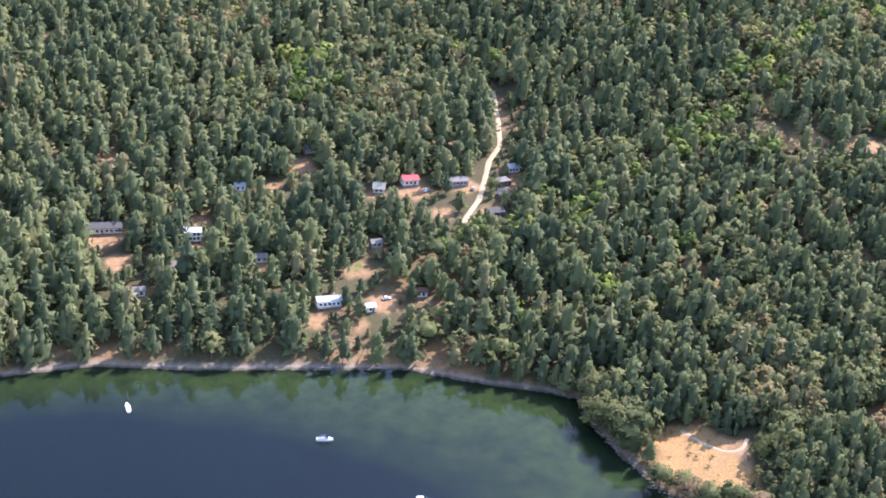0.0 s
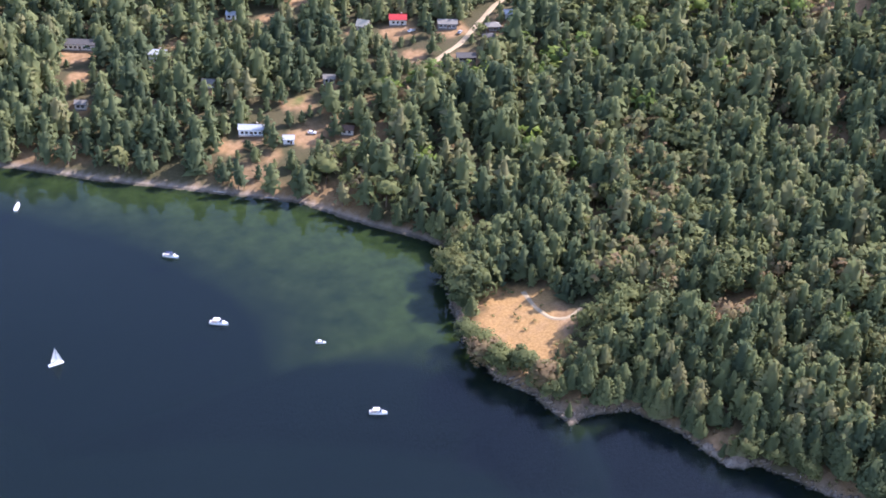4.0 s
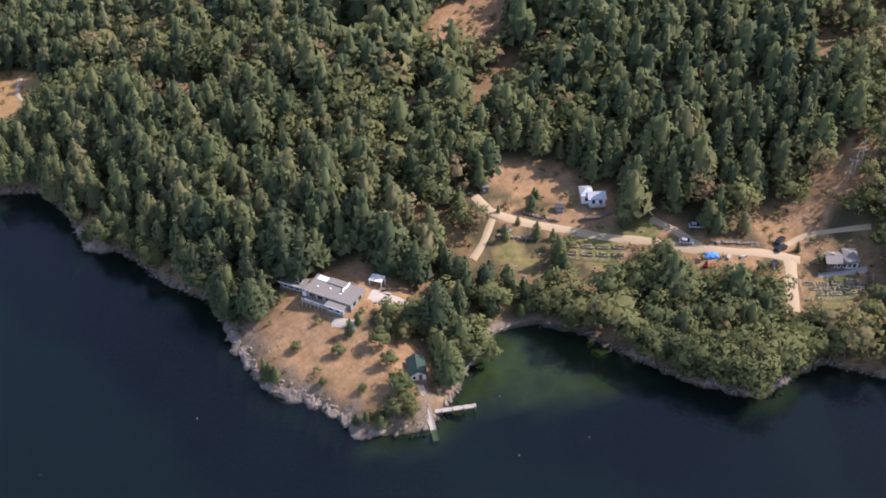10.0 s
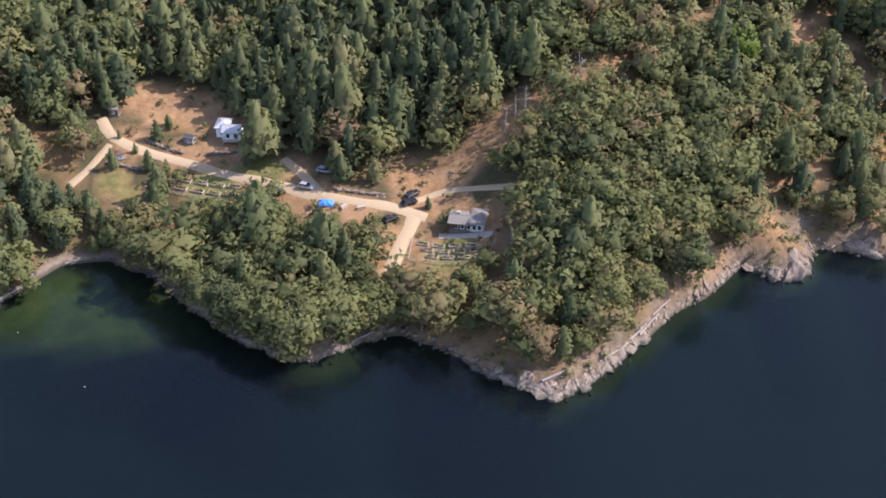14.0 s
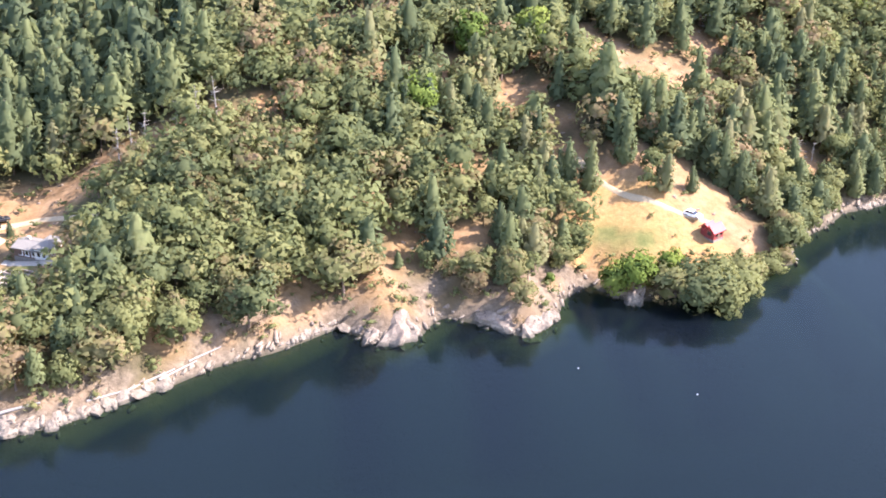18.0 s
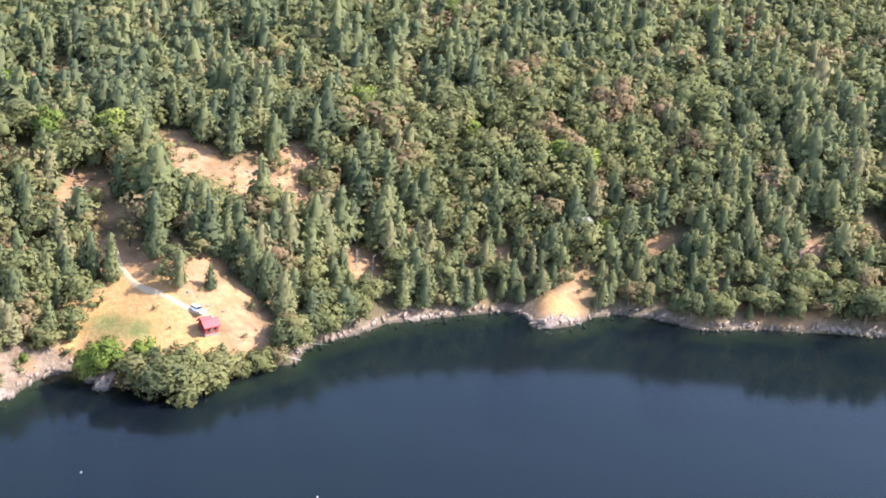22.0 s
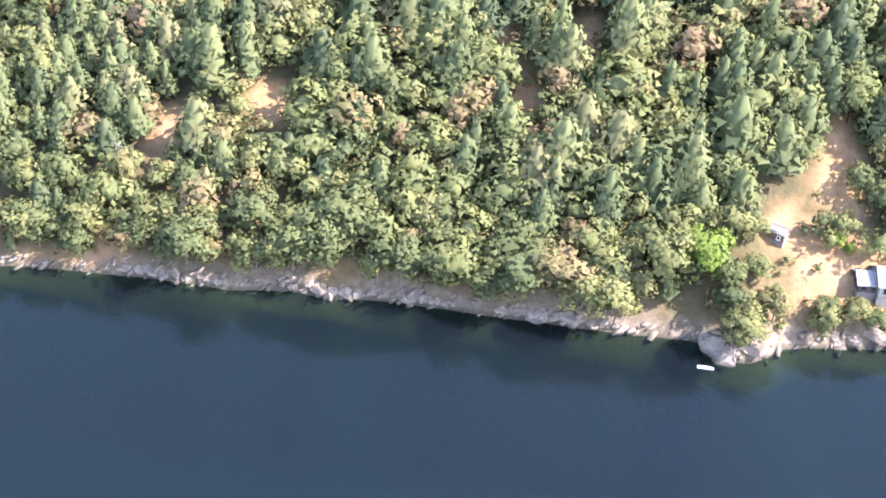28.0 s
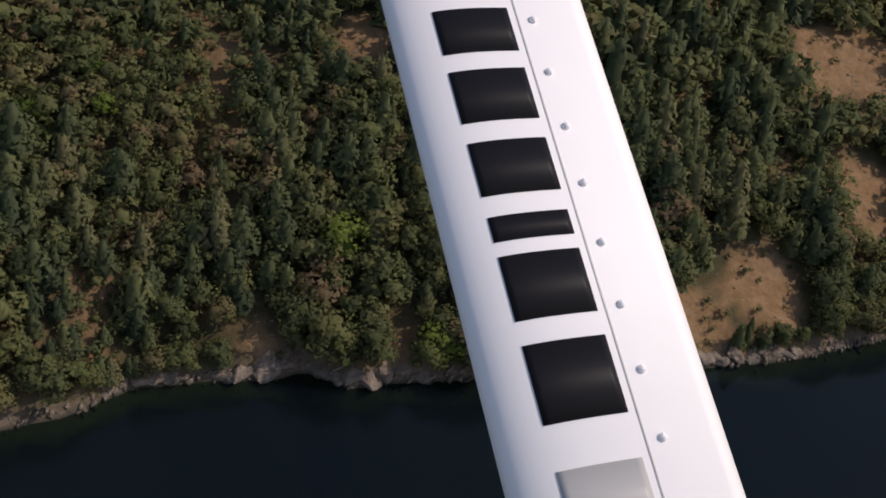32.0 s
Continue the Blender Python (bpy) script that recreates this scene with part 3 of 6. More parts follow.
ROADS = [
    ([(241, 127), (259, 137), (276, 151), (284, 158), (297, 165), (312, 182), (330, 205)], 2.8, "pale gravel village road between trees"),
    ([(313, -101), (315, -106), (321, -110), (330, -114), (338, -119), (347, -124), (353, -129), (360, -132), (367, -134), (373, -137)], 2.7, "pale gravel estate drive past gardens"),
    ([(308, -117), (311, -114), (315, -108)], 2.0, "grey gravel drive to the shore house"),
    ([(348, -117), (351, -121), (353, -126), (355, -130)], 2.2, "gravel spur joining the estate drive"),
    ([(371, -136), (370, -139), (368, -143), (365, -150)], 3.2, "bare earth track down to the shore"),
    ([(371, -133), (376, -131), (382, -133), (389, -136)], 1.6, "narrow earth track behind the garden house"),
    ([(484, -128), (478, -127), (470, -123), (466, -119), (463.6, -114.5)], 1.4, "pale dirt track across the meadow"),
    ([(213, -3), (212, -12), (213, -19), (217, -22), (222, -20)], 1.6, "pale footpath across the straw-coloured headland"),
]
for pts, w, lab in ROADS:
    strip("road", pts, w, M_GRAVEL, lab)


# ---- trees ----
rng = np.random.default_rng(7)
ICO = bmesh.new()
bmesh.ops.create_icosphere(ICO, subdivisions=1, radius=1)
ICO_V = np.array([v.co[:] for v in ICO.verts])
ICO_F = np.array([[v.index for v in f.verts] for f in ICO.faces])
ICO.free()


OCTA_V = np.array([(1, 0, 0), (0, 1, 0), (-1, 0, 0), (0, -1, 0), (0, 0, 1), (0, 0, -1)], float)
OCTA_F = np.array([(0, 1, 4), (1, 2, 4), (2, 3, 4), (3, 0, 4), (1, 0, 5), (2, 1, 5), (3, 2, 5), (0, 3, 5)])


def trunk_arrays(height, radius, lean, sides=5, rings=3):
    v, f = [], []
    for k in range(rings + 1):
        u = k / rings
        r = radius * (1 - 0.85 * u)
        for s in range(sides):
            a = 2 * math.pi * s / sides
            v.append((r * math.cos(a) + lean[0] * u * u, r * math.sin(a) + lean[1] * u * u, height * u - 0.5 * (k == 0)))
    for k in range(rings):
        for s in range(sides):
            a, b = k * sides + s, k * sides + (s + 1) % sides
            f += [(a, b, b + sides), (a, b + sides, a + sides)]
    return np.array(v), np.array(f)


def limb_arrays(a, b, r):
    a, b = np.array(a, float), np.array(b, float)
    t = (b - a) / np.linalg.norm(b - a)
    n = np.cross(t, (0.3, 0.2, 1.0))
    n /= np.linalg.norm(n)
    m = np.cross(t, n)
    v = [a + r * (n * math.cos(q) + m * math.sin(q)) for q in (0, 2.1, 4.2)] + [b]
    return np.array(v), np.array([(0, 1, 3), (1, 2, 3), (2, 0, 3)])


def join(pieces):
    vs, fs, n = [], [], 0
    for v, f in pieces:
        vs.append(v)
        fs.append(f + n)
        n += len(v)
    return np.concatenate(vs), np.concatenate(fs)


def soft_normals(v, f, centre, squash, mixed):
    """Leaf masses shade as a whole: normals between each leaf's own and the way out of the crown; leaves face outwards."""
    out = (v - centre) * squash
    out /= np.linalg.norm(out, axis=1)[:, None] + 1e-6
    n = np.cross(v[f[:, 1]] - v[f[:, 0]], v[f[:, 2]] - v[f[:, 0]])
    n /= np.linalg.norm(n, axis=1)[:, None] + 1e-9
    away = (n * out[f].mean(1)).sum(1) < 0
    f = np.where(away[:, None], f[:, ::-1], f)
    n[away] *= -1
    own = np.zeros_like(v)
    for k in range(3):
        np.add.at(own, f[:, k], n)
    own /= np.linalg.norm(own, axis=1)[:, None] + 1e-9
    soft = out * (1 - mixed) + own * mixed
    return v, f, soft / (np.linalg.norm(soft, axis=1)[:, None] + 1e-9)


def sprays(points, normals, size, r, droop=0.0, jitter=0.45):
    """Leaf sprays: one ragged triangle at each point, lying about across its normal."""
    n = normals + r.normal(0, jitter, points.shape)
    n /= np.linalg.norm(n, axis=1)[:, None]
    e = r.normal(0, 1, points.shape)
    e -= n * (e * n).sum(1)[:, None]
    e /= np.linalg.norm(e, axis=1)[:, None] + 1e-9
    g = np.cross(n, e)
    s = (size * r.uniform(0.65, 1.35, len(points)))[:, None]
    k = r.uniform(0.6, 1.15, (len(points), 2))
    v = np.stack([points + e * s * 1.25, points - e * s * 0.7 + g * s * k[:, :1], points - e * s * 0.7 - g * s * k[:, 1:]], 1)
    v[:, 0, 2] -= droop * s[:, 0]
    return v.reshape(-1, 3), np.arange(3 * len(points)).reshape(-1, 3)


def fir_arrays(r, count, slim, size, low=None):
    """A bushy conifer of unit height: needle sprays over an uneven, lobed cone with gaps, a solid dark heart and a stem."""
    low = r.uniform(0.10, 0.22) if low is None else low
    full = r.uniform(0.45, 0.75)
    sway = r.normal(0, 0.02, 2)
    lobes = [(r.uniform(0, 6.283), r.uniform(0.05, 0.85), r.uniform(-0.30, 0.42), r.uniform(0.09, 0.17)) for _ in range(11)]

    def reach(u, a):
        w = slim * np.minimum(1.0, 0.62 + u * 2.2) * np.clip(1 - u, 0.0, 1) ** full
        for la, lu, amp, wide in lobes:
            turn = (a - la + math.pi) % (2 * math.pi) - math.pi
            w = w * (1 + amp * np.exp(-(turn / 0.75) ** 2 - ((u - lu) / wide) ** 2))
        return w * (1 + 0.13 * np.sin(u * 46 + 2 * np.sin(a + u * 9)))
    u = 1 - np.sqrt(r.uniform(0.0, 1.0, count))
    a = r.uniform(0, 6.283, count)
    depth = r.uniform(0.72, 1.12, count)
    w = reach(u, a) * depth + 0.006
    z = low + (0.985 - low) * u - 0.10 * w * depth
    pts = np.stack([w * np.cos(a) + sway[0] * u, w * np.sin(a) + sway[1] * u, z], -1)
    nrm = np.stack([np.cos(a) * 0.8, np.sin(a) * 0.8, 0.55 + 0 * a], -1)
    v, f = sprays(pts, nrm, size * (1.15 - 0.5 * u), r, 0.5)
    hu, ha = np.meshgrid([0.0, 0.28, 0.6, 0.9], np.arange(6) * 1.0472, indexing="ij")
    hw = reach(hu, ha) * 0.58 + 0.003
    heart = np.stack([hw * np.cos(ha) + sway[0] * hu, hw * np.sin(ha) + sway[1] * hu, low + (0.97 - low) * hu], -1).reshape(-1, 3)
    hf = [q for m in (0, 6, 12) for k in range(6) for q in ((m + k, m + (k + 1) % 6, m + 6 + (k + 1) % 6), (m + k, m + 6 + (k + 1) % 6, m + 6 + k))]
    v, f = join([(v, f), (heart, np.array(hf))])
    centre = np.stack([sway[0] + v[:, 0] * 0, sway[1] + v[:, 0] * 0, v[:, 2] - 0.5 * slim * np.clip(1 - v[:, 2], 0.1, 1)], -1)
    return soft_normals(v, f, centre, np.array((1, 1, 1.0)), 0.22), trunk_arrays(0.9, 0.018, sway, 4, 1)


def broadleaf_arrays(r, lobes, count, wide, size, simple=False):
    """A round-headed tree of unit height: leaf sprays over uneven lobes that make a broken crown, on limbs."""
    lean = r.normal(0, 0.05, 2)
    wood = [trunk_arrays(0.72, 0.028, lean, 3 if simple else 5, 1 if simple else 3)]
    mid = np.array((lean[0], lean[1], 0.56))
    pieces, hubs = [], []
    core = ICO_V * np.array((wide * 0.5, wide * 0.5, 0.20)) * r.uniform(0.8, 1.15, (len(ICO_V), 1)) + mid
    pieces.append((core, ICO_F))
    hubs.append(np.repeat(mid[None], len(core), 0))
    for k in range(lobes):
        a = 6.283 * (k * 0.382 + r.uniform(-0.1, 0.1))
        up = (k + r.uniform(0.1, 0.9)) / lobes
        z = 0.34 + 0.48 * up
        rad = wide * math.sqrt(max(0.04, 1 - ((z - 0.42) / 0.50) ** 2)) * r.uniform(0.45, 0.72)
        c = np.array((rad * math.cos(a) + lean[0], rad * math.sin(a) + lean[1], z))
        big = r.uniform(0.40, 0.58) * wide
        shape = np.array((big, big, big * r.uniform(0.75, 1.0)))
        n = r.normal(0, 1, (count, 3))
        out = (c - mid) / (np.linalg.norm(c - mid) + 1e-6)
        n += 0.75 * out + np.array((0, 0, 0.25))
        n /= np.linalg.norm(n, axis=1)[:, None]
        pts = c + n * shape * r.uniform(0.78, 1.12, (count, 1))
        v, f = sprays(pts, n, np.full(count, size), r)
        pieces.append((v, f))
        hubs.append(np.repeat((c * 0.6 + mid * 0.4)[None], len(v), 0))
        if not simple:
            wood.append(limb_arrays((lean[0] * c[2] * 0.5, lean[1] * c[2] * 0.5, c[2] * 0.6), c, 0.012))
            pieces.append((OCTA_V * shape * 0.7 + c, OCTA_F))
            hubs.append(np.repeat(mid[None], 6, 0))
    v, f = join(pieces)
    return soft_normals(v, f, np.concatenate(hubs) - np.array((0, 0, 0.06)), np.array((1, 1, 1.0)), 0.24), join(wood)


def snag_arrays(r):
    """A dead tree of unit height: bare bleached trunk and broken limbs."""
    wood = [trunk_arrays(1.0, 0.022, r.normal(0, 0.05, 2), 5, 3)]
    for _ in range(16):
        z, a, L = r.uniform(0.3, 0.95), r.uniform(0, 6.28), r.uniform(0.08, 0.24)
        wood.append(limb_arrays((0, 0, z), (L * math.cos(a), L * math.sin(a), z + r.uniform(-0.05, 0.12)), 0.008))
    return join(wood)


WOOD_FIRS = [fir_arrays(rng, 165, w, 0.050) for w in (0.19, 0.21, 0.23, 0.20, 0.25, 0.18)]
FIRS = [fir_arrays(rng, 420, w, 0.036) for w in (0.19, 0.21, 0.23, 0.20, 0.25, 0.18)]
OAKS = [broadleaf_arrays(rng, n, 62, w, 0.036) for n, w in ((9, 0.38), (10, 0.42), (11, 0.46), (9, 0.36), (10, 0.41), (9, 0.48))]
WOOD_OAKS = [broadleaf_arrays(rng, n, 26, w, 0.051, True) for n, w in ((7, 0.38), (7, 0.42), (8, 0.46), (6, 0.36), (7, 0.41), (7, 0.48))]
EAST_FIRS = [fir_arrays(rng, 200, w, 0.056) for w in (0.27, 0.30, 0.33, 0.28, 0.35, 0.26)]
EAST_OAKS = [broadleaf_arrays(rng, n, 28, w, 0.052, True) for n, w in ((7, 0.38), (8, 0.42), (8, 0.46), (7, 0.36), (8, 0.41), (7, 0.48))]
MAPLES = [broadleaf_arrays(rng, 12, 62, w, 0.036) for w in (0.42, 0.48, 0.38)]
FAR_FIRS = [fir_arrays(rng, 48, w, 0.082) for w in (0.19, 0.22, 0.25, 0.20)]
FAR_OAKS = [broadleaf_arrays(rng, 6, 10, w, 0.085, True) for w in (0.40, 0.46, 0.50)]


# Where trees stand: a jittered grid over the seen land, thinned at the openings
def scatter(x0, x1, y0, y1, step):
    gx, gy = np.meshgrid(np.arange(x0, x1, step), np.arange(y0, y1, step))
    gx, gy = gx.ravel() + rng.uniform(-0.46, 0.46, gx.size) * step, gy.ravel() + rng.uniform(-0.46, 0.46, gy.size) * step
    return gx, gy


HOUSES = [(278, -123, 8), (270, -115, 4.5), (338, -108, 4.5), (380, -141, 5), (484, -131.5, 4), (689, -88, 5.5), (674, -84.6, 2.5), (288, -147, 3)]


def clear_of(x, y):
    """How tall a tree may be: nothing in the openings, low ones on the camera's side of them, full height elsewhere."""
    cap = np.full(x.shape, 99.0)
    wob = (vnoise(x, y, 0.22, 5) - 0.5) * 4.0
    for cx, cy, r in OPENINGS:
        dist = np.hypot(x - cx, y - cy) + wob * min(1, r / 4)
        cap = np.where(dist < r * 0.95, 0, cap)
        # trees below the openings are capped to fit the camera's view from over the water
        front = (np.abs(x - cx) < r * 0.8) & (y < cy) & (dist >= r * 0.95) & (dist < r + (3.5 if r < 3.5 else 9))
        cap = np.where(front, np.minimum(cap, 2.0 + 0.65 * (dist - r * 0.95)), cap)
    for cx, cy, r in VILLAGE:
        dist = np.hypot(x - cx, y - cy)
        cap = np.where(dist < r * 1.0, 0, cap)
        front = (np.abs(x - cx + (cy - y) * 0.6) < r * 1.1) & (y < cy) & (dist < r + 20)
        cap = np.where(front, np.minimum(cap, 2.4 + 0.5 * (dist - r)), cap)
    for pts, w, _ in ROADS:
        for (ax, ay), (bx, by) in zip(pts[:-1], pts[1:]):
            dx, dy = bx - ax, by - ay
            u = np.clip(((x - ax) * dx + (y - ay) * dy) / (dx * dx + dy * dy), 0, 1)
            dist = np.hypot(x - ax - u * dx, y - ay - u * dy)
            cap = np.where(dist < w * 0.5 + 1.0, 0, cap)
            front = (y < ay + u * dy) & (dist < w * 0.5 + 9)
            cap = np.where(front, np.minimum(cap, 1.5 + 0.9 * dist), cap)
    return cap


near_x, near_y = scatter(190, 400, -184, 40, 3.4)
east_x, east_y = scatter(400, 930, -184, 40, 3.05)
near_x, near_y = np.r_[near_x, east_x], np.r_[near_y, east_y]
row_x, row_y = [], []
for (ax, ay), (bx, by) in zip(SHORE[:-1], SHORE[1:]):
    n = int(math.hypot(bx - ax, by - ay) / 1.9)
    for k in range(n):
        u, off = (k + rng.random()) / n, rng.uniform(0.5, 2.6)
        L = math.hypot(bx - ax, by - ay)
        px, py = ax + (bx - ax) * u - (by - ay) / L * off, ay + (by - ay) * u + (bx - ax) / L * off
        if 190 < px < 920 and rng.random() < 0.85:
            row_x.append(px)
            row_y.append(py)
near_x, near_y = np.r_[near_x, row_x], np.r_[near_y, row_y]
far_x, far_y = scatter(-80, 720, 20, 520, 5.9)
keep = (far_y > 40) | (far_x < 190)
far_x, far_y = far_x[keep], far_y[keep]
keep = (np.hypot(far_x + 56, far_y + 168) < 800) & (far_y < 520)
far_x, far_y = far_x[keep], far_y[keep]


def stand(x, y, thin):
    d = sample(DD, x, y)
    cap = clear_of(x, y)
    beach = beachness(x, y)
    gap = vnoise(x, y, 0.06, 7) * 0.6 + vnoise(x, y, 0.2, 8) * 0.4
    bank = np.interp(x, [342, 350, 384, 396, 430, 458, 465, 590, 605, 690, 700], [0, 0.4, 0.4, 2.8, 2.4, 1.6, 0, 0, 0.4, 0.5, 0.1])
    ok = (d > 0.3 + 1.2 * beach + (1.5 + 1.2 * bank) * vnoise(x, y, 0.3, 9) + 0.6 * bank) & (cap > 2.8) & (gap < thin + np.clip((x - 540) / 60, 0, 1) * 0.06) & (rng.random(x.size) < 0.94)
    x, y, cap, d = x[ok], y[ok], cap[ok], d[ok]
    fir = 0.6 * vnoise(x, y, 0.028, 12) + 0.4 * rng.random(x.size) + np.clip((300 - x) / 500, -0.06, 0.2) + np.interp(x, [500, 540, 600, 680, 720], [0, 0.09, 0.08, 0, -0.05]) - np.clip(1 - d / 12, 0, 1) * 0.10 + np.interp(x, [290, 320, 390, 410], [0, 0.12, 0.12, 0])
    return x, y, cap, d, fir > 0.455


near = stand(near_x, near_y, 0.72)
far = stand(far_x, far_y, 0.82)


def forest(name, variants, x, y, h, mats, label, category, stout=1.0):
    """Woods that nobody could count, in one mesh."""
    vs, fs, ns, ts, ms, base = [], [], [], [], [], 0
    pick = rng.integers(0, len(variants), x.size)
    z = sample(ZZ, x, y)
    turn, tint = rng.uniform(0, 6.283, x.size), rng.random(x.size)
    girth = rng.uniform(0.95, 1.3, x.size) * stout
    for k, ((cv, cf, cn), (wv, wf)) in enumerate(variants):
        sel = np.nonzero(pick == k)[0]
        if not len(sel):
            continue
        v, f = join([(cv, cf), (wv, wf)])
        c, s = np.cos(turn[sel])[:, None], np.sin(turn[sel])[:, None]
        hh, gg = h[sel][:, None], (h[sel] * girth[sel])[:, None]
        X = (v[:, 0] * c - v[:, 1] * s) * gg + x[sel][:, None]
        Y = (v[:, 0] * s + v[:, 1] * c) * gg + y[sel][:, None]
        Z = v[:, 2] * hh + z[sel][:, None] - 0.05
        vs.append(np.stack([X, Y, Z], -1).reshape(-1, 3))
        fs.append((f[None] + (np.arange(len(sel)) * len(v))[:, None, None] + base).reshape(-1, 3))
        n = np.concatenate([cn, wv * (1, 1, 0) / (np.linalg.norm(wv[:, :2], axis=1)[:, None] + 1e-6)])
        n[np.abs(n).sum(1) < 0.1] = (0, 0, 1)
        ns.append(np.stack([n[:, 0] * c - n[:, 1] * s, n[:, 0] * s + n[:, 1] * c, n[:, 2] + 0 * c], -1).reshape(-1, 3))
        ts.append(np.repeat(tint[sel], len(v)))
        ms.append(np.tile(np.r_[np.zeros(len(cf)), np.ones(len(wf))], len(sel)))
        base += len(sel) * len(v)
    me = numpy_mesh(name, np.concatenate(vs), np.concatenate(fs), mats, True, {"tint": np.concatenate(ts)}, np.concatenate(ms), np.concatenate(ns))
    return tagged(new(name, me), label, category, kind="stuff")


def part(name, verts_faces, material, parent=None, label="", tint=None):
    v, f = verts_faces[:2]
    me = numpy_mesh(name, v, f, [material], True, {"tint": np.full(len(v), tint)} if tint is not None else None, None, verts_faces[2] if len(verts_faces) > 2 else None)
    ob = new(name, me)
    ob.parent = parent
    return tagged(ob, label)


def tree_kinds(name, variants, leaf, bark, label, category, group):
    made = []
    for k, (crown, wood) in enumerate(variants):
        root = tagged(new(name), label, category, group)
        part("trunk", wood, bark, root)
        part("crown", crown, leaf, root, tint=k / len(variants))
        made.append(root)
    return made


def plant(kinds, x, y, h, girth=1.0):
    """Single trees that one can tell apart."""
    for k, (px, py, ph) in enumerate(zip(x, y, h)):
        src = kinds[k % len(kinds)]
        g = ph * girth * rng.uniform(1.0, 1.35)
        m = Matrix.LocRotScale((px, py, gz(px, py) - 0.05), Euler((0, 0, rng.uniform(0, 6.28))), (g, g, ph))
        if k < len(kinds):
            src.matrix_basis = m
        else:
            copy_thing(src, m @ Matrix.Diagonal((1 / src.scale[0], 1 / src.scale[1], 1 / src.scale[2], 1)))


x, y, cap, d, fir = near
grow_fir, grow_oak = np.interp(x, [190, 300, 480, 540], [1.0, 0.98, 0.82, 0.66]), np.interp(x, [190, 300, 480, 540], [0.95, 0.88, 0.80, 0.68])
h_fir = np.minimum(np.clip(rng.normal(11.8, 2.3, x.size) * (0.78 + 0.44 * vnoise(x, y, 0.03, 22)), 4.8, 17.5) * np.clip(0.66 + d / 50, 0.66, 1.0) * grow_fir, cap)
h_oak = np.minimum(np.clip(rng.normal(8.6, 1.6, x.size) * (0.75 + 0.5 * vnoise(x, y, 0.04, 23)), 3.2, 12.5) * grow_oak, cap)
maple = (~fir) & (rng.random(x.size) < 0.014)
row = np.argsort(d + rng.uniform(0, 8, x.size))
single = np.zeros(x.size, bool)
for kindmask in (fir, ~fir & ~maple):
    order = row[kindmask[row]]
    single[order[:285]] = True
single |= maple
s = fir & single
plant(tree_kinds("fir_tree", FIRS, M_FIR, M_BARK, "dark green fir on the wooded shore slope", "tree", "firs along the shore"), x[s], y[s], h_fir[s])
s = ~fir & single & ~maple
plant(tree_kinds("arbutus_tree", OAKS, M_OAK, M_BARK, "olive-green arbutus leaning over the rocky shore", "tree", "arbutus trees along the shore"), x[s], y[s], h_oak[s])
s = maple
plant(tree_kinds("maple_tree", MAPLES, M_MAPLE, M_BARK, "bright yellow-green maple among darker trees", "tree", "maples in the woods"), x[s], y[s], h_oak[s] * 0.95)
deep = (d > 62) | (y >= -20)
ZONES = [(deep, FAR_FIRS, FAR_OAKS), (~deep & (x < 540), WOOD_FIRS, WOOD_OAKS), (~deep & (x >= 540), EAST_FIRS, EAST_OAKS)]
for zone, firs, oaks in ZONES:
    a = fir & ~single & zone
    forest("fir_forest", firs, x[a], y[a], h_fir[a], [M_FIR, M_BARK], "dense dark fir woods on the hillside", "forest")
    a = ~fir & ~single & zone
    forest("broadleaf_forest", oaks, x[a], y[a], h_oak[a], [M_OAK, M_BARK], "olive-green arbutus and oak woods on the hillside", "forest")
# undergrowth and young trees between the trunks of the eastern slopes
ux, uy = scatter(500, 930, -130, -20, 3.9)
ux, uy, ucap, ud, _ = stand(ux, uy, 0.85)
under = np.minimum(rng.uniform(2.0, 4.4, ux.size), ucap)
forest("undergrowth", FAR_OAKS, ux, uy, under, [M_OAK, M_BARK], "low mixed green undergrowth beneath the hillside trees", "shrubs")
x, y, cap, d, fir = far
fir = fir | (rng.random(x.size) < 0.15)
h_fir = np.minimum(np.clip(rng.normal(12.2, 2.6, x.size) * (0.8 + 0.4 * vnoise(x, y, 0.02, 21)), 6, 19), cap)
h_oak = np.minimum(np.clip(rng.normal(9.4, 1.7, x.size), 5, 14), cap)
forest("bay_fir_forest", FAR_FIRS, x[fir], y[fir], h_fir[fir], [M_FIR, M_BARK], "tall dark fir woods above the bay", "forest", 1.12)
light = ~fir & ((rng.random(x.size) < 0.14) | (vnoise(x, y, 0.03, 31) > 0.8))
forest("bay_maple_forest", FAR_OAKS, x[light], y[light], h_oak[light], [M_BAYLEAF, M_BARK], "lighter green maples among the firs above the bay", "forest")
fir = fir | light
forest("bay_broadleaf_forest", FAR_OAKS, x[~fir], y[~fir], h_oak[~fir], [M_OAK, M_BARK], "mixed green woods above the bay", "forest")


# ---- rocks, logs, shrubs ----
CUBE_V = np.array([(x, y, z) for z in (-1, 1) for y in (-1, 1) for x in (-1, 1)], float)
CUBE_F = np.array([(0, 2, 3), (0, 3, 1), (4, 5, 7), (4, 7, 6), (0, 1, 5), (0, 5, 4), (2, 6, 7), (2, 7, 3), (0, 4, 6), (0, 6, 2), (1, 3, 7), (1, 7, 5)])


def boulder(r):
    """An angular, fractured slab."""
    v = CUBE_V * np.array((r.uniform(1.0, 2.2), r.uniform(0.4, 0.8), r.uniform(0.4, 0.85))) + r.uniform(-0.3, 0.3, (8, 3))
    v[4:, :2] *= r.uniform(0.65, 1.0)
    v[4:, 2] += v[4:, 0] * r.uniform(0.0, 0.5)
    return v


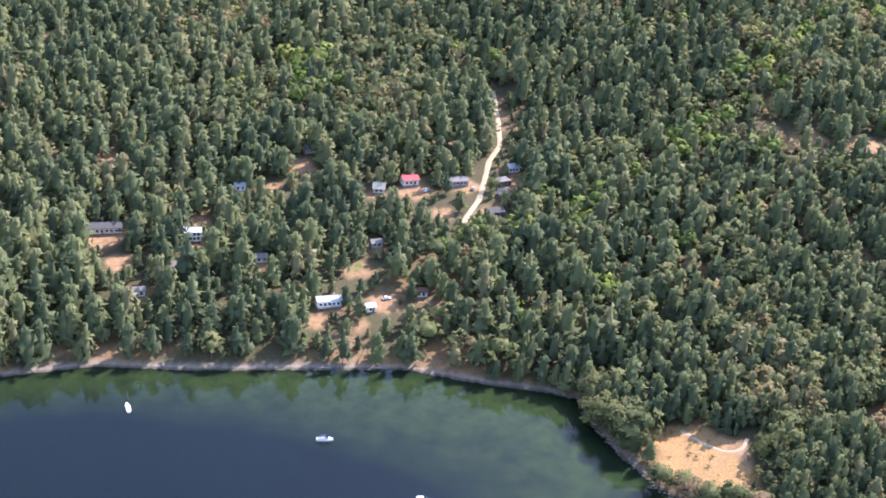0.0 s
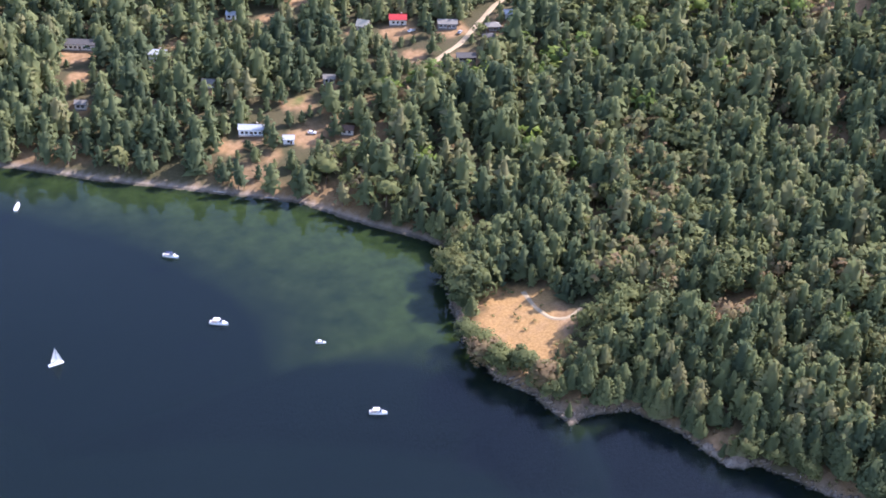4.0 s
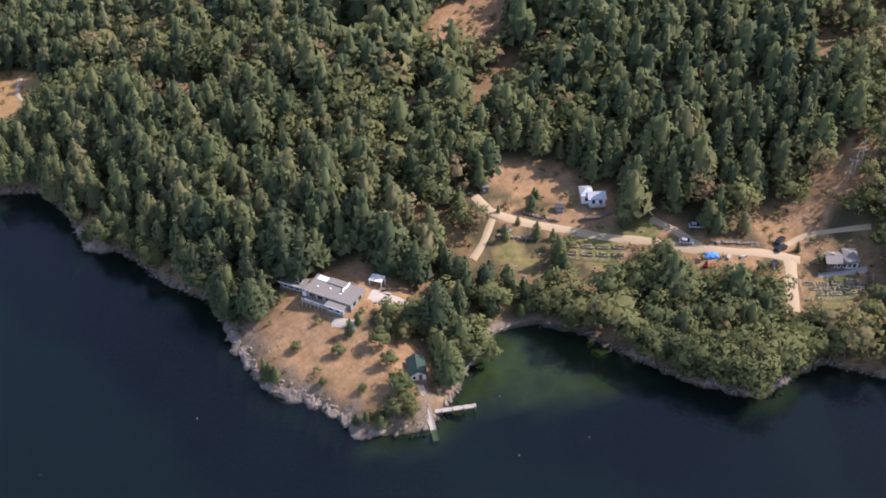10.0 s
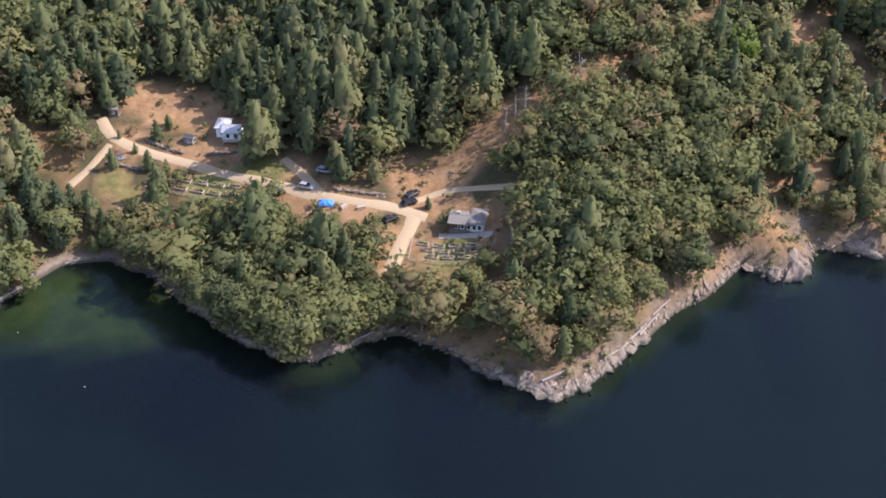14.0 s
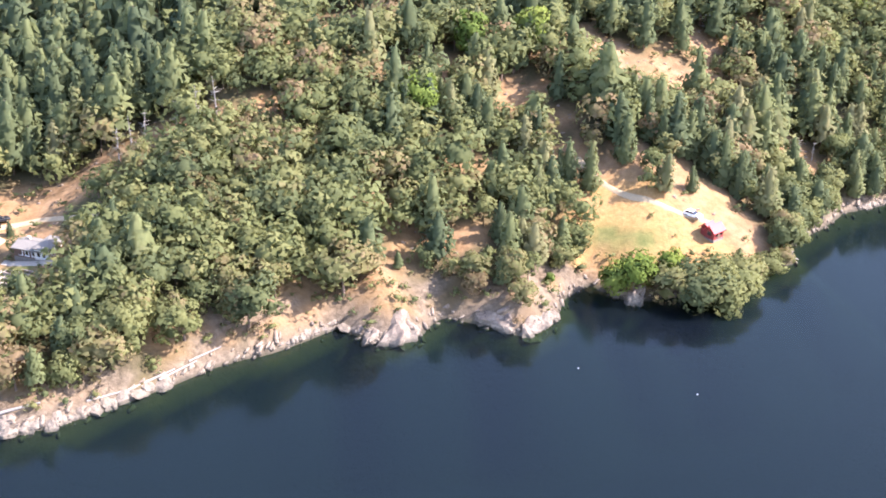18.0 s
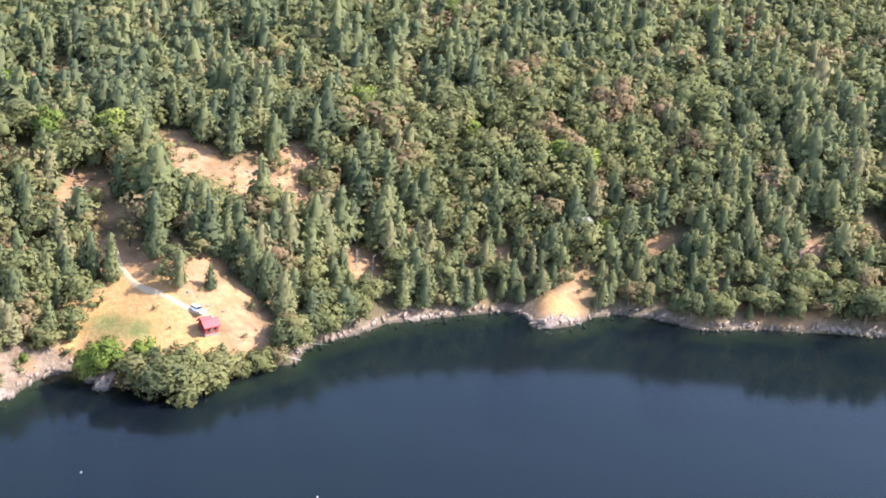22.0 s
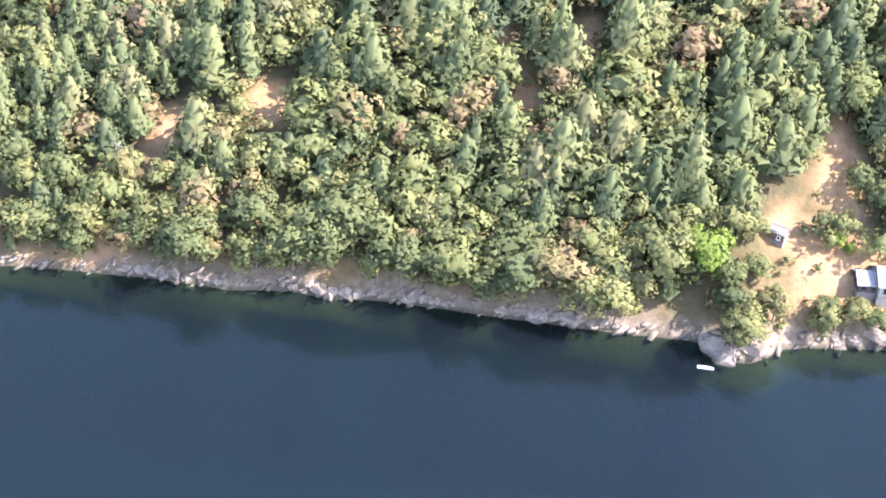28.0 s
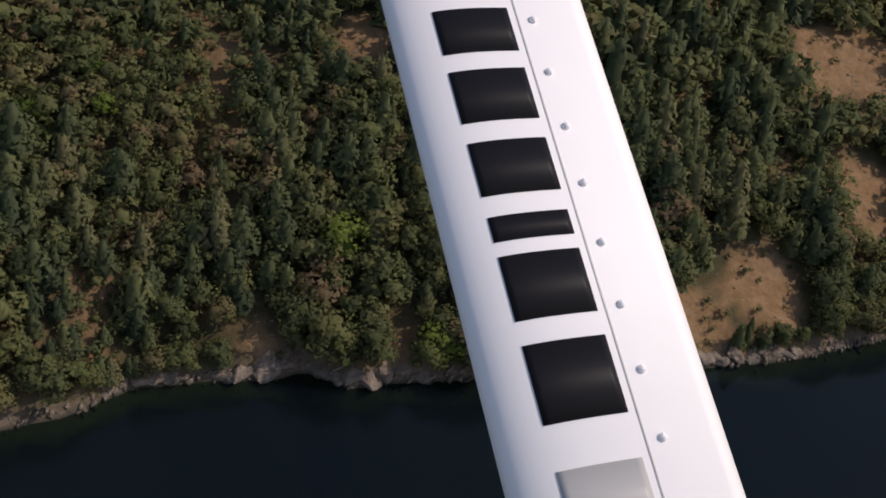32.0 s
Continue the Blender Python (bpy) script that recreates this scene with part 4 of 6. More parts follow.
def along_shore(step):
    """Points along the tide line with the way inland."""
    out = []
    for a, b in zip(SHORE[:-1], SHORE[1:]):
        n = int(np.hypot(*(b - a)) / step)
        t = (b - a) / max(1e-6, np.hypot(*(b - a)))
        for k in range(n):
            p = a + (b - a) * (k + 0.5) / n
            if 60 < p[0] < 915 and p[1] < 170:
                out.append((*p, -t[1], t[0]))
    return np.array(out)


# Stretches of bold rock: x, y, reach, size of the blocks
CRAGS = [(201, -52, 5, 2.1), (228, -80, 5, 2.0), (257, -126, 9, 1.5), (265, -142, 9, 1.5), (275, -153, 7, 1.4), (344, -164, 8, 1.3), (385, -178, 8, 1.4), (400, -173, 8, 1.2), (434, -157, 6, 2.0), (453, -153, 6, 2.2), (469, -144, 3, 1.6), (542, -106, 6, 1.2), (600, -98, 8, 0.9), (622, -97.5, 6, 1.2), (650, -97, 8, 1.1), (671, -98, 5, 1.9), (690, -92, 8, 1.6), (720, -85, 7, 1.3), (745, -82, 4, 2.2), (775, -66, 6, 1.4), (791, -63, 6, 2.0), (808, -64, 8, 1.8), (865, -57, 14, 1.8), (190, -20, 9, 1.0)]
shore_pts = along_shore(0.5)
bs = beachness(shore_pts[:, 0], shore_pts[:, 1])
rock_v, rock_f, count = [], [], 0
big, since = [], 99.0


def crag_size(px, py):
    size = 0.0
    for cx, cy, reach, s in CRAGS:
        q = math.hypot(px - cx, py - cy) / reach
        if q < 1:
            size = max(size, s * (1 - 0.45 * q))
    return size


for (px, py, ix, iy), b in zip(shore_pts, bs):
    rich = float(vnoise(px, py, 0.09, 41))
    size = max(crag_size(px, py), 0.9 * max(0.0, rich - 0.15))
    since += 0.5
    # bedrock ledges, one beside the other
    if b < 0.3 and size > 0.5 and len(big) < 300 and px > 222 and since > size * 1.5:
        since = 0.0
        off = rng.uniform(0.55, 1.05) * size + 0.1
        big.append((px + ix * off, py + iy * off, size * rng.uniform(0.85, 1.3), math.atan2(iy, ix) + rng.normal(0, 0.3)))
    # smaller broken rock between and below them
    if rng.random() < b * 0.9 + 0.2:
        continue
    off = rng.uniform(-0.35, 0.9 + size * 0.8)
    r = rng.uniform(0.16, 0.5)
    x, y = px + ix * off + rng.normal(0, 0.3), py + iy * off + rng.normal(0, 0.3)
    a = math.atan2(-ix, iy) + rng.normal(0.8, 0.35)
    v = boulder(rng) * r
    v = np.stack([v[:, 0] * math.cos(a) - v[:, 1] * math.sin(a), v[:, 0] * math.sin(a) + v[:, 1] * math.cos(a), v[:, 2]], -1)
    rock_v.append(v + (x, y, gz(x, y)))
    rock_f.append(CUBE_F + count * 8)
    count += 1
# loose stones and ledges on the dry slopes and openings
for cx, cy, rr in ESTATE[1:6] + SLOPES[:-4] + MEADOW[8:11] + EASTERN[12:]:
    for _ in range(int(rr * 2.4)):
        a, q = rng.uniform(0, 6.28), rr * math.sqrt(rng.random()) * 1.1
        x, y = cx + q * math.cos(a), cy + q * math.sin(a)
        r = rng.uniform(0.08, 0.26)
        rock_v.append(boulder(rng) * r + (x, y, gz(x, y) + r * 0.1))
        rock_f.append(CUBE_F + count * 8)
        count += 1
tagged(new("shore_rocks", numpy_mesh("shore_rocks", np.concatenate(rock_v), np.concatenate(rock_f), [M_ROCK])),
       "broken grey rocks along the tide line", "rocks", kind="stuff")
LEDGES = []
for k in range(9):
    bm = bmesh.new()
    bmesh.ops.create_icosphere(bm, subdivisions=3, radius=1)
    planes = []
    for _ in range(12):
        n = rng.normal(0, 1, 3)
        planes.append((Vector(n).normalized(), rng.uniform(0.36, 0.7)))
    planes.append((Vector((rng.normal(0, 0.15), rng.normal(0, 0.15), 1)).normalized(), rng.uniform(0.3, 0.5)))
    for v in bm.verts:
        c = v.co.copy()
        for n, d in planes:
            c -= n * max(0.0, c.dot(n) - d)
        joint = 0.06 * math.floor(2.5 * math.sin(c.y * 7 + c.x * 1.5 + k))
        rough = 0.16 * noise.noise(c * 2.6 + Vector((k * 5.1, 0, 0))) + 0.10 * noise.noise(c * 6.5 + Vector((0, k * 3.7, 0)))
        v.co = (c.x * (2.1 + rough), c.y * (1.55 + 2 * rough), c.z * 1.2 + joint + rough)
    me = bpy.data.meshes.new("rock_ledge")
    bm.to_mesh(me)
    bm.free()
    me.materials.append(M_ROCK)
    LEDGES.append(me)
for k, (x, y, r, yaw) in enumerate(big):
    r *= 0.72 if x > 500 else 0.85
    ob = tagged(new("rock_ledge", LEDGES[k % 9]), "pale tan-grey bedrock ledge sloping into the sea", "rock", "rock ledges along the shore")
    ob.matrix_basis = Matrix.LocRotScale((x, y, gz(x, y) - r * 0.15), Euler((rng.normal(0, 0.12), -0.38 + rng.normal(0, 0.15), yaw)), (r * 0.9, r * rng.uniform(1.1, 1.9), r * rng.uniform(0.65, 0.95)))


def log(x, y, yaw, length, radius, z=None, label="bleached driftwood log on the shore rocks"):
    bm = bmesh.new()
    rings = []
    for k in range(7):
        u = k / 6
        r = radius * (1.1 - 0.45 * u)
        c = Vector((length * (u - 0.5), 0.12 * radius * math.sin(u * 5), 0.1 * radius * math.sin(u * 3)))
        rings.append([bm.verts.new(c + Vector((0, r * math.cos(a), r * math.sin(a)))) for a in np.arange(8) * math.pi / 4])
    for a, b in zip(rings[:-1], rings[1:]):
        for s in range(8):
            bm.faces.new((a[s], a[(s + 1) % 8], b[(s + 1) % 8], b[s]))
    bm.faces.new(rings[0][::-1])
    bm.faces.new(rings[-1])
    me = bpy.data.meshes.new("driftwood_log")
    bm.to_mesh(me)
    bm.free()
    me.materials.append(M_DEAD)
    ob = tagged(new("driftwood_log", me), label, "log", "driftwood logs")
    c, s = math.cos(yaw), math.sin(yaw)
    z0, z1 = gz(x - c * length / 2, y - s * length / 2), gz(x + c * length / 2, y + s * length / 2)
    ob.matrix_basis = Matrix.LocRotScale((x, y, max((z0 + z1) / 2, gz(x, y)) + radius * 0.9), Euler((0, -math.atan2(z1 - z0, length), yaw)), None)


for x, y, yaw, n, r in [(348, -163.6, 0.5, 4.2, 0.16), (359.5, -162.6, 0.4, 4, 0.14), (388.5, -177.2, 0.25, 5, 0.2), (300.5, -142.6, 0.85, 5.5, 0.25), (302.5, -139, 0.9, 3.5, 0.2),
                        (403, -169, 0.75, 7, 0.16), (406, -166.6, 0.8, 6, 0.14), (409, -163.2, 0.7, 5, 0.13), (398, -173, 0.6, 5, 0.14), (695, -89, 0.35, 5.5, 0.18), (698, -87.6, 0.4, 4.5, 0.15),
                        (716, -83, -0.5, 4, 0.16), (497, -129.6, 0.3, 4, 0.13), (495, -131, 0.9, 3, 0.1), (501, -121.5, 0.5, 4, 0.14), (242, -92, 0.9, 2.6, 0.12), (310, -134.6, 0.2, 3, 0.14), (165, 82.5, -0.6, 5, 0.2), (150, 92.5, -0.55, 4, 0.18), (803, -62.5, 0.1, 3.5, 0.12)]:
    log(x, y, yaw, n, r)

# low scrub on banks and in the openings, dry bushes on the shore slopes
SCRUB = [broadleaf_arrays(rng, 4, 9, 0.6, 0.11, True) for _ in range(4)]
sx, sy = scatter(190, 920, -184, 20, 2.2)
sd = sample(DD, sx, sy)
gap = vnoise(sx, sy, 0.06, 7) * 0.6 + vnoise(sx, sy, 0.2, 8) * 0.4
open_ = spots(OPENINGS, sx, sy)
ok = (sd > 1.2) & (((sd < 9) & (rng.random(sx.size) < np.interp(sx, [386, 396, 460, 470], [0.3, 0.6, 0.6, 0.3]))) | ((gap > 0.62) & (rng.random(sx.size) < 0.35)) | ((open_ > 0.3) & (rng.random(sx.size) < 0.17)))
ok &= np.hypot(sx - 544, sy + 101) > 6
ok &= (np.hypot(sx - 275, sy + 137) > 16) | (rng.random(sx.size) < 0.3)
ok &= (np.hypot(sx - 204, sy + 14) > 13) | (rng.random(sx.size) < 0.3)
ok &= (spots(LAWNS, sx, sy) < 0.5) & (beachness(sx, sy) < 0.5)
for hx, hy, hr in HOUSES:
    ok &= np.hypot(sx - hx, sy - hy) > hr * 0.8
for pts, w, _ in ROADS:
    for (ax, ay), (bx, by) in zip(pts[:-1], pts[1:]):
        u = np.clip(((sx - ax) * (bx - ax) + (sy - ay) * (by - ay)) / ((bx - ax) ** 2 + (by - ay) ** 2), 0, 1)
        ok &= np.hypot(sx - ax - u * (bx - ax), sy - ay - u * (by - ay)) > w * 0.5 + 0.4
forest("scrub", SCRUB, sx[ok], sy[ok], rng.uniform(0.5, 1.7, int(ok.sum())), [M_OAK, M_BARK], "low olive-green scrub on the banks and openings", "shrubs")


def single(kinds, spec, wide=1.0):
    x, y, h = zip(*spec)
    for k, (px, py, ph) in enumerate(zip(x, y, h)):
        src = kinds[k % len(kinds)]
        m = Matrix.LocRotScale((px, py, gz(px, py) - 0.05), Euler((0, 0, rng.uniform(0, 6.28))), (ph * wide, ph * wide, ph))
        if k < len(kinds):
            src.matrix_basis = m
        else:
            copy_thing(src, m @ Matrix.Diagonal((1 / src.scale[0], 1 / src.scale[1], 1 / src.scale[2], 1)))


# trees that stand alone
single(tree_kinds("cedar_tree", [fir_arrays(rng, 420, w, 0.036, 0.04) for w in (0.19, 0.22, 0.17)], M_FIR, M_BARK, "tall green cedar standing by the meadow", "tree", "cedars round the meadow"),
       [(471.5, -116.5, 9.5), (461.5, -121, 9), (465, -121.5, 9.5), (458.5, -125, 9.5), (456, -127, 9), (478, -114, 9), (480, -112, 9.5), (483, -112, 9.5), (486, -113.5, 9), (476, -111, 9), (488, -116, 10), (490.5, -118, 9), (482, -121, 5.2), (320, -110.5, 2.6), (316.8, -106.5, 2.4), (373.5, -134.6, 3.0), (362, -139.5, 3.4)])
single(tree_kinds("shore_maple", MAPLES, M_MAPLE, M_BARK, "dense bright green maple at the meadow's edge", "tree", "maples by the meadow"),
       [(467, -142.2, 6.2), (470, -142.8, 6.6), (475.6, -140.6, 6.0), (457.5, -142, 2.0), (681.5, -84.5, 2.2), (683, -85, 2.0), (693.5, -89, 1.4), (413, -108, 5), (446, -93.5, 9.5), (456.4, -91, 9.5), (436.4, -112.6, 8.5)])
single(tree_kinds("oak_tree", OAKS, M_OAK, M_BARK, "grey-green oak hanging over the water", "tree", "oaks by the meadow"),
       [(477.2, -143.2, 8.0), (480.5, -144.8, 8.8), (483.4, -144.4, 8.6), (485.8, -142.2, 7.4), (482.5, -141.4, 6.6), (487.6, -138.4, 6.0), (490.4, -136.4, 4.4), (492.5, -133.8, 4.6), (494.8, -131.4, 4.0), (475.5, -119.5, 4.6), (684.2, -91.6, 3.4), (686.6, -91.8, 3.0), (681, -91.5, 3.2), (275.5, -137.5, 2.6), (267.7, -133.3, 2.3), (283.4, -138.3, 4.4), (288.6, -136.2, 4.2), (284.6, -149.4, 4.4), (283.6, -143.2, 3.4), (295.6, -142.8, 5.0), (292.6, -131.4, 6.0), (295.0, -139.4, 5.2), (287.4, -131.6, 5.0), (290.6, -134.6, 5.0), (291.3, -149.6, 2.2), (278, -147.6, 1.8), (271.2, -143.0, 1.6), (366, -154.5, 5.2), (370, -157, 5.6), (362.5, -156, 5.0), (374, -160, 5.4), (368.5, -161, 4.6), (378, -156, 5.0), (381.5, -153.5, 4.6), (364.8, -159.6, 4.2), (371.5, -163, 4.0), (359.5, -151.5, 4.6), (361, -146.5, 4.4), (376.5, -164.5, 4.2), (379.5, -160.5, 5.0)], 1.25)
SNAGS = []
for k in range(3):
    root = tagged(new("dead_tree"), "bleached dead tree with broken limbs on the slope", "tree", "dead trees")
    part("trunk", snag_arrays(rng), M_DEAD, root)
    SNAGS.append(root)
single(SNAGS, [(752, -72, 5), (505, -101, 4.5), (508, -100, 4), (716, -70, 6), (389, -125, 7), (391, -124, 7.5), (393, -123, 7), (398, -121, 7), (401, -120, 7.5), (404, -119, 7), (591, -88, 6), (687, -70, 6), (386, -151, 6)])


# ---- buildings, boats, vehicles ----
def mesh_part(name, verts, faces, material, parent=None, label="", bevel=0.0):
    bm = bmesh.new()
    vs = [bm.verts.new(v) for v in verts]
    for f in faces:
        bm.faces.new([vs[k] for k in f])
    bmesh.ops.recalc_face_normals(bm, faces=bm.faces)
    if bevel:
        bmesh.ops.bevel(bm, geom=bm.edges[:], offset=bevel, segments=1, affect="EDGES")
    me = bpy.data.meshes.new(name)
    bm.to_mesh(me)
    bm.free()
    me.materials.append(material)
    ob = new(name, me)
    ob.parent = parent
    return tagged(ob, label)


def extrude(name, outline, axis, a, b, material, parent, label="", bevel=0.0):
    """A solid from a closed outline in the two other axes, from a to b along axis."""
    def place(p, t):
        v = list(p)
        v.insert("xyz".index(axis), t)
        return v
    n = len(outline)
    verts = [place(p, a) for p in outline] + [place(p, b) for p in outline]
    faces = [list(range(n))[::-1], [n + k for k in range(n)]] + [(k, (k + 1) % n, n + (k + 1) % n, n + k) for k in range(n)]
    return mesh_part(name, verts, faces, material, parent, label, bevel)


def block(name, x0, x1, y0, y1, z0, z1, material, parent, label="", bevel=0.0):
    return extrude(name, [(x0, y0), (x1, y0), (x1, y1), (x0, y1)], "z", z0, z1, material, parent, label, bevel)


def rod(name, a, b, r, material, parent, label="", sides=6):
    a, b = Vector(a), Vector(b)
    t = (b - a).normalized()
    n = t.orthogonal().normalized()
    m = t.cross(n)
    ring = [n * math.cos(q) * r + m * math.sin(q) * r for q in np.arange(sides) * 2 * math.pi / sides]
    verts = [a + q for q in ring] + [b + q for q in ring]
    faces = [list(range(sides))[::-1], list(range(sides, 2 * sides))] + [(k, (k + 1) % sides, sides + (k + 1) % sides, sides + k) for k in range(sides)]
    return mesh_part(name, verts, faces, material, parent, label)


def settle(root, x, y, yaw, z=None, size=1.0):
    root.matrix_basis = Matrix.LocRotScale((x, y, gz(x, y) if z is None else z), Euler((0, 0, radians(yaw))), (size, size, size))
    return root


def window(parent, side, u, z, w, h, half, trim=None):
    """A framed window with panes on one wall: side is +x, -x, +y or -y, u its place along the wall."""
    sgn = 1 if side[0] == "+" else -1
    f0, f1, p1 = half * sgn - 0.04 * sgn, half * sgn + 0.045 * sgn, half * sgn + 0.02 * sgn

    def slab(name, u0, u1, z0, z1, d0, d1, m, par):
        d0, d1 = min(d0, d1), max(d0, d1)
        return block(name, d0, d1, u0, u1, z0, z1, m, par) if side[1] == "x" else block(name, u0, u1, d0, d1, z0, z1, m, par)
    frame_ob = slab("window", u - w / 2 - 0.07, u + w / 2 + 0.07, z - 0.07, z + h + 0.07, f0, f1 - 0.03 * sgn, trim or M_WHITE, parent)
    n = 2 if w > 0.9 else 1
    for k in range(n):
        a = u - w / 2 + w * k / n + 0.02
        slab("pane", a, a + w / n - 0.04, z, z + h, p1 - 0.015 * sgn, p1 + 0.012 * sgn, M_GLASS, frame_ob)
    slab("sill", u - w / 2 - 0.12, u + w / 2 + 0.12, z - 0.12, z - 0.07, f0, f1 + 0.04 * sgn, trim or M_WHITE, frame_ob)
    return frame_ob


def house(label, x, y, yaw, L, W, H, rise, wall, roof, style="gable", windows=(), door=None, chimney=None, deck=None, name="house", root=None, ox=0, oy=0, oz=0.0, trim=None, eave=0.3):
    """A house on a footing: four walls, roof slabs, ridge, windows, door. The ridge runs along its length."""
    top = root is None
    if top:
        root = tagged(new(name), label, "house" if name.endswith("house") else name.split("_")[-1])
    hx, hy, t = L / 2, W / 2, 0.16
    par = root
    X, Y = lambda v: v + ox, lambda v: v + oy
    block("footing", X(-hx - 0.05), X(hx + 0.05), Y(-hy - 0.05), Y(hy + 0.05), oz - 2.0, oz + 0.12, M_FOOTING, par)
    z0, z1 = oz + 0.12, oz + H
    block("wall", X(-hx), X(hx), Y(-hy), Y(-hy + t), z0, z1, wall, par)
    block("wall", X(-hx), X(hx), Y(hy - t), Y(hy), z0, z1, wall, par)
    ends = [(Y(-hy + t), z0), (Y(hy - t), z0), (Y(hy - t), z1)] + ([(Y(0), z1 + rise * (1 - 2 * t / W))] if style == "gable" else []) + [(Y(-hy + t), z1)]
    extrude("wall", ends, "x", X(-hx), X(-hx + t), wall, par)
    extrude("wall", ends, "x", X(hx - t), X(hx), wall, par)
    if style == "gable":
        k = rise / hy
        for s in (-1, 1):
            out = [(Y(s * (hy + eave)), z1 - k * eave), (Y(0), z1 + rise), (Y(0), z1 + rise + 0.14), (Y(s * (hy + eave)), z1 - k * eave + 0.14)]
            extrude("roof", out, "x", X(-hx - eave), X(hx + eave), roof, par)
        extrude("ridge_cap", [(Y(-0.16), z1 + rise + 0.06), (Y(0), z1 + rise + 0.19), (Y(0.16), z1 + rise + 0.06)], "x", X(-hx - eave - 0.02), X(hx + eave + 0.02), roof, par)
    elif style == "hip":
        e, zz, g = eave, z1 - 0.02, min(hx * 0.95, hy)
        v = [(X(-hx - e), Y(-hy - e), zz), (X(hx + e), Y(-hy - e), zz), (X(hx + e), Y(hy + e), zz), (X(-hx - e), Y(hy + e), zz), (X(-hx + g), Y(0), zz + rise), (X(hx - g), Y(0), zz + rise)]
        v2 = [(a, b, c + 0.14) for a, b, c in v]
        f = [(0, 1, 5, 4), (1, 2, 5), (2, 3, 4, 5), (3, 0, 4)]
        f2 = [tuple(k + 6 for k in q) for q in f]
        mesh_part("roof", v + v2, [q[::-1] for q in f] + f2 + [(0, 1, 7, 6), (1, 2, 8, 7), (2, 3, 9, 8), (3, 0, 6, 9)], roof, par)
    else:
        out = [(Y(-hy - eave), z1), (Y(hy + eave), z1 + rise), (Y(hy + eave), z1 + rise + 0.18), (Y(-hy - eave), z1 + 0.18)]
        extrude("roof", out, "x", X(-hx - eave), X(hx + eave), roof, par)
        block("fascia", X(-hx - eave - 0.04), X(hx + eave + 0.04), Y(-hy - eave - 0.05), Y(-hy - eave), z1 - 0.06, z1 + 0.2, trim or M_WHITE, par)
    for side, u, z, w, h in windows:
        half = hx if side[1] == "x" else hy
        o = ox if side[1] == "x" else oy
        sgn = 1 if side[0] == "+" else -1
        window(par, side, u + (oy if side[1] == "x" else ox), oz + z, w, h, half + o * sgn, trim)
    if door:
        side, u = door
        sgn = 1 if side[0] == "+" else -1
        if side[1] == "y":
            d = block("door", X(u - 0.32), X(u + 0.32), *sorted((Y(sgn * hy), Y(sgn * (hy + 0.05)))), z0, z0 + 1.35, M_BROWN, par)
        else:
            d = block("door", *sorted((X(sgn * hx), X(sgn * (hx + 0.05)))), Y(u - 0.32), Y(u + 0.32), z0, z0 + 1.35, M_BROWN, par)
    if chimney:
        cx, cy, ch = chimney
        c = block("chimney", X(cx - 0.25), X(cx + 0.25), Y(cy - 0.25), Y(cy + 0.25), z1 - 0.1, z1 + rise + ch, M_STONE, par)
        block("cap", X(cx - 0.31), X(cx + 0.31), Y(cy - 0.31), Y(cy + 0.31), z1 + rise + ch, z1 + rise + ch + 0.08, M_CONCRETE, c)
    if deck:
        a, b, c, d, dz = deck
        dk = block("deck", X(a), X(b), Y(c), Y(d), oz + dz - 0.1, oz + dz, M_PLANK, par)
        for px in (a + 0.1, b - 0.1):
            for py in (c + 0.1, d - 0.1):
                rod("post", (X(px), Y(py), oz - 1.6), (X(px), Y(py), oz + dz + 0.55), 0.05, M_PLANK, dk)
        for q, r_ in (((a, c), (b, c)), ((a, c), (a, d)), ((b, c), (b, d))):
            rod("rail", (X(q[0]), Y(q[1]), oz + dz + 0.55), (X(r_[0]), Y(r_[1]), oz + dz + 0.55), 0.03, M_WHITE, dk)
    if top:
        settle(root, x, y, yaw)
    return root


def row_windows(side, n, span, z, w, h):
    return [(side, -span / 2 + span * (k + 0.5) / n, z, w, h) for k in range(n)]


# The long flat-roofed house on the point
h = house("low grey flat-roofed house on the dry rocky point", 277.6, -123.0, -43, 10.6, 4.8, 1.75, 0.25, M_GREYWALL, M_SHINGLE, "flat",
          row_windows("-y", 5, 9.6, 0.5, 1.2, 0.9) + row_windows("+x", 2, 4.0, 0.5, 1.0, 0.9), ("-y", -3.4), (2.0, 0.6, 0.4), None, trim=M_GREYWALL)
house("", 0, 0, 0, 4.0, 2.2, 1.3, 0.15, M_GREYWALL, M_SHINGLE, "flat", row_windows("-y", 2, 3.4, 0.4, 1.1, 0.7), root=h, ox=2.6, oy=-3.2, eave=0.2)
block("skylight", -4.9, -2.6, 1.2, 2.5, 1.9, 2.2, M_WHITE, h, "white raised roof light")
block("upper_roof", -2.3, 1.9, 1.0, 2.75, 1.9, 2.32, M_SHINGLE, h, "raised grey shingle roof step")
block("roof_upstand", 1.95, 2.15, -0.2, 2.7, 1.9, 2.5, M_WHITE, h, "white parapet across the roof")
for k in range(3):
    block("roof_vent", -3.6 + k * 2.7, -3.3 + k * 2.7, -0.9 + 0.5 * (k % 2), -0.6 + 0.5 * (k % 2), 1.85, 2.2, M_WHITE, h)
dk = block("deck", -5.6, 0.4, -3.9, -2.42, -0.25, -0.1, M_PLANK, h, "grey timber deck along the sea front")
for k in range(7):
    rod("post", (-5.5 + k * 0.97, -3.82, -1.4), (-5.5 + k * 0.97, -3.82, 0.6), 0.045, M_WHITE, dk)
rod("rail", (-5.55, -3.82, 0.58), (0.36, -3.82, 0.58), 0.04, M_WHITE, dk)
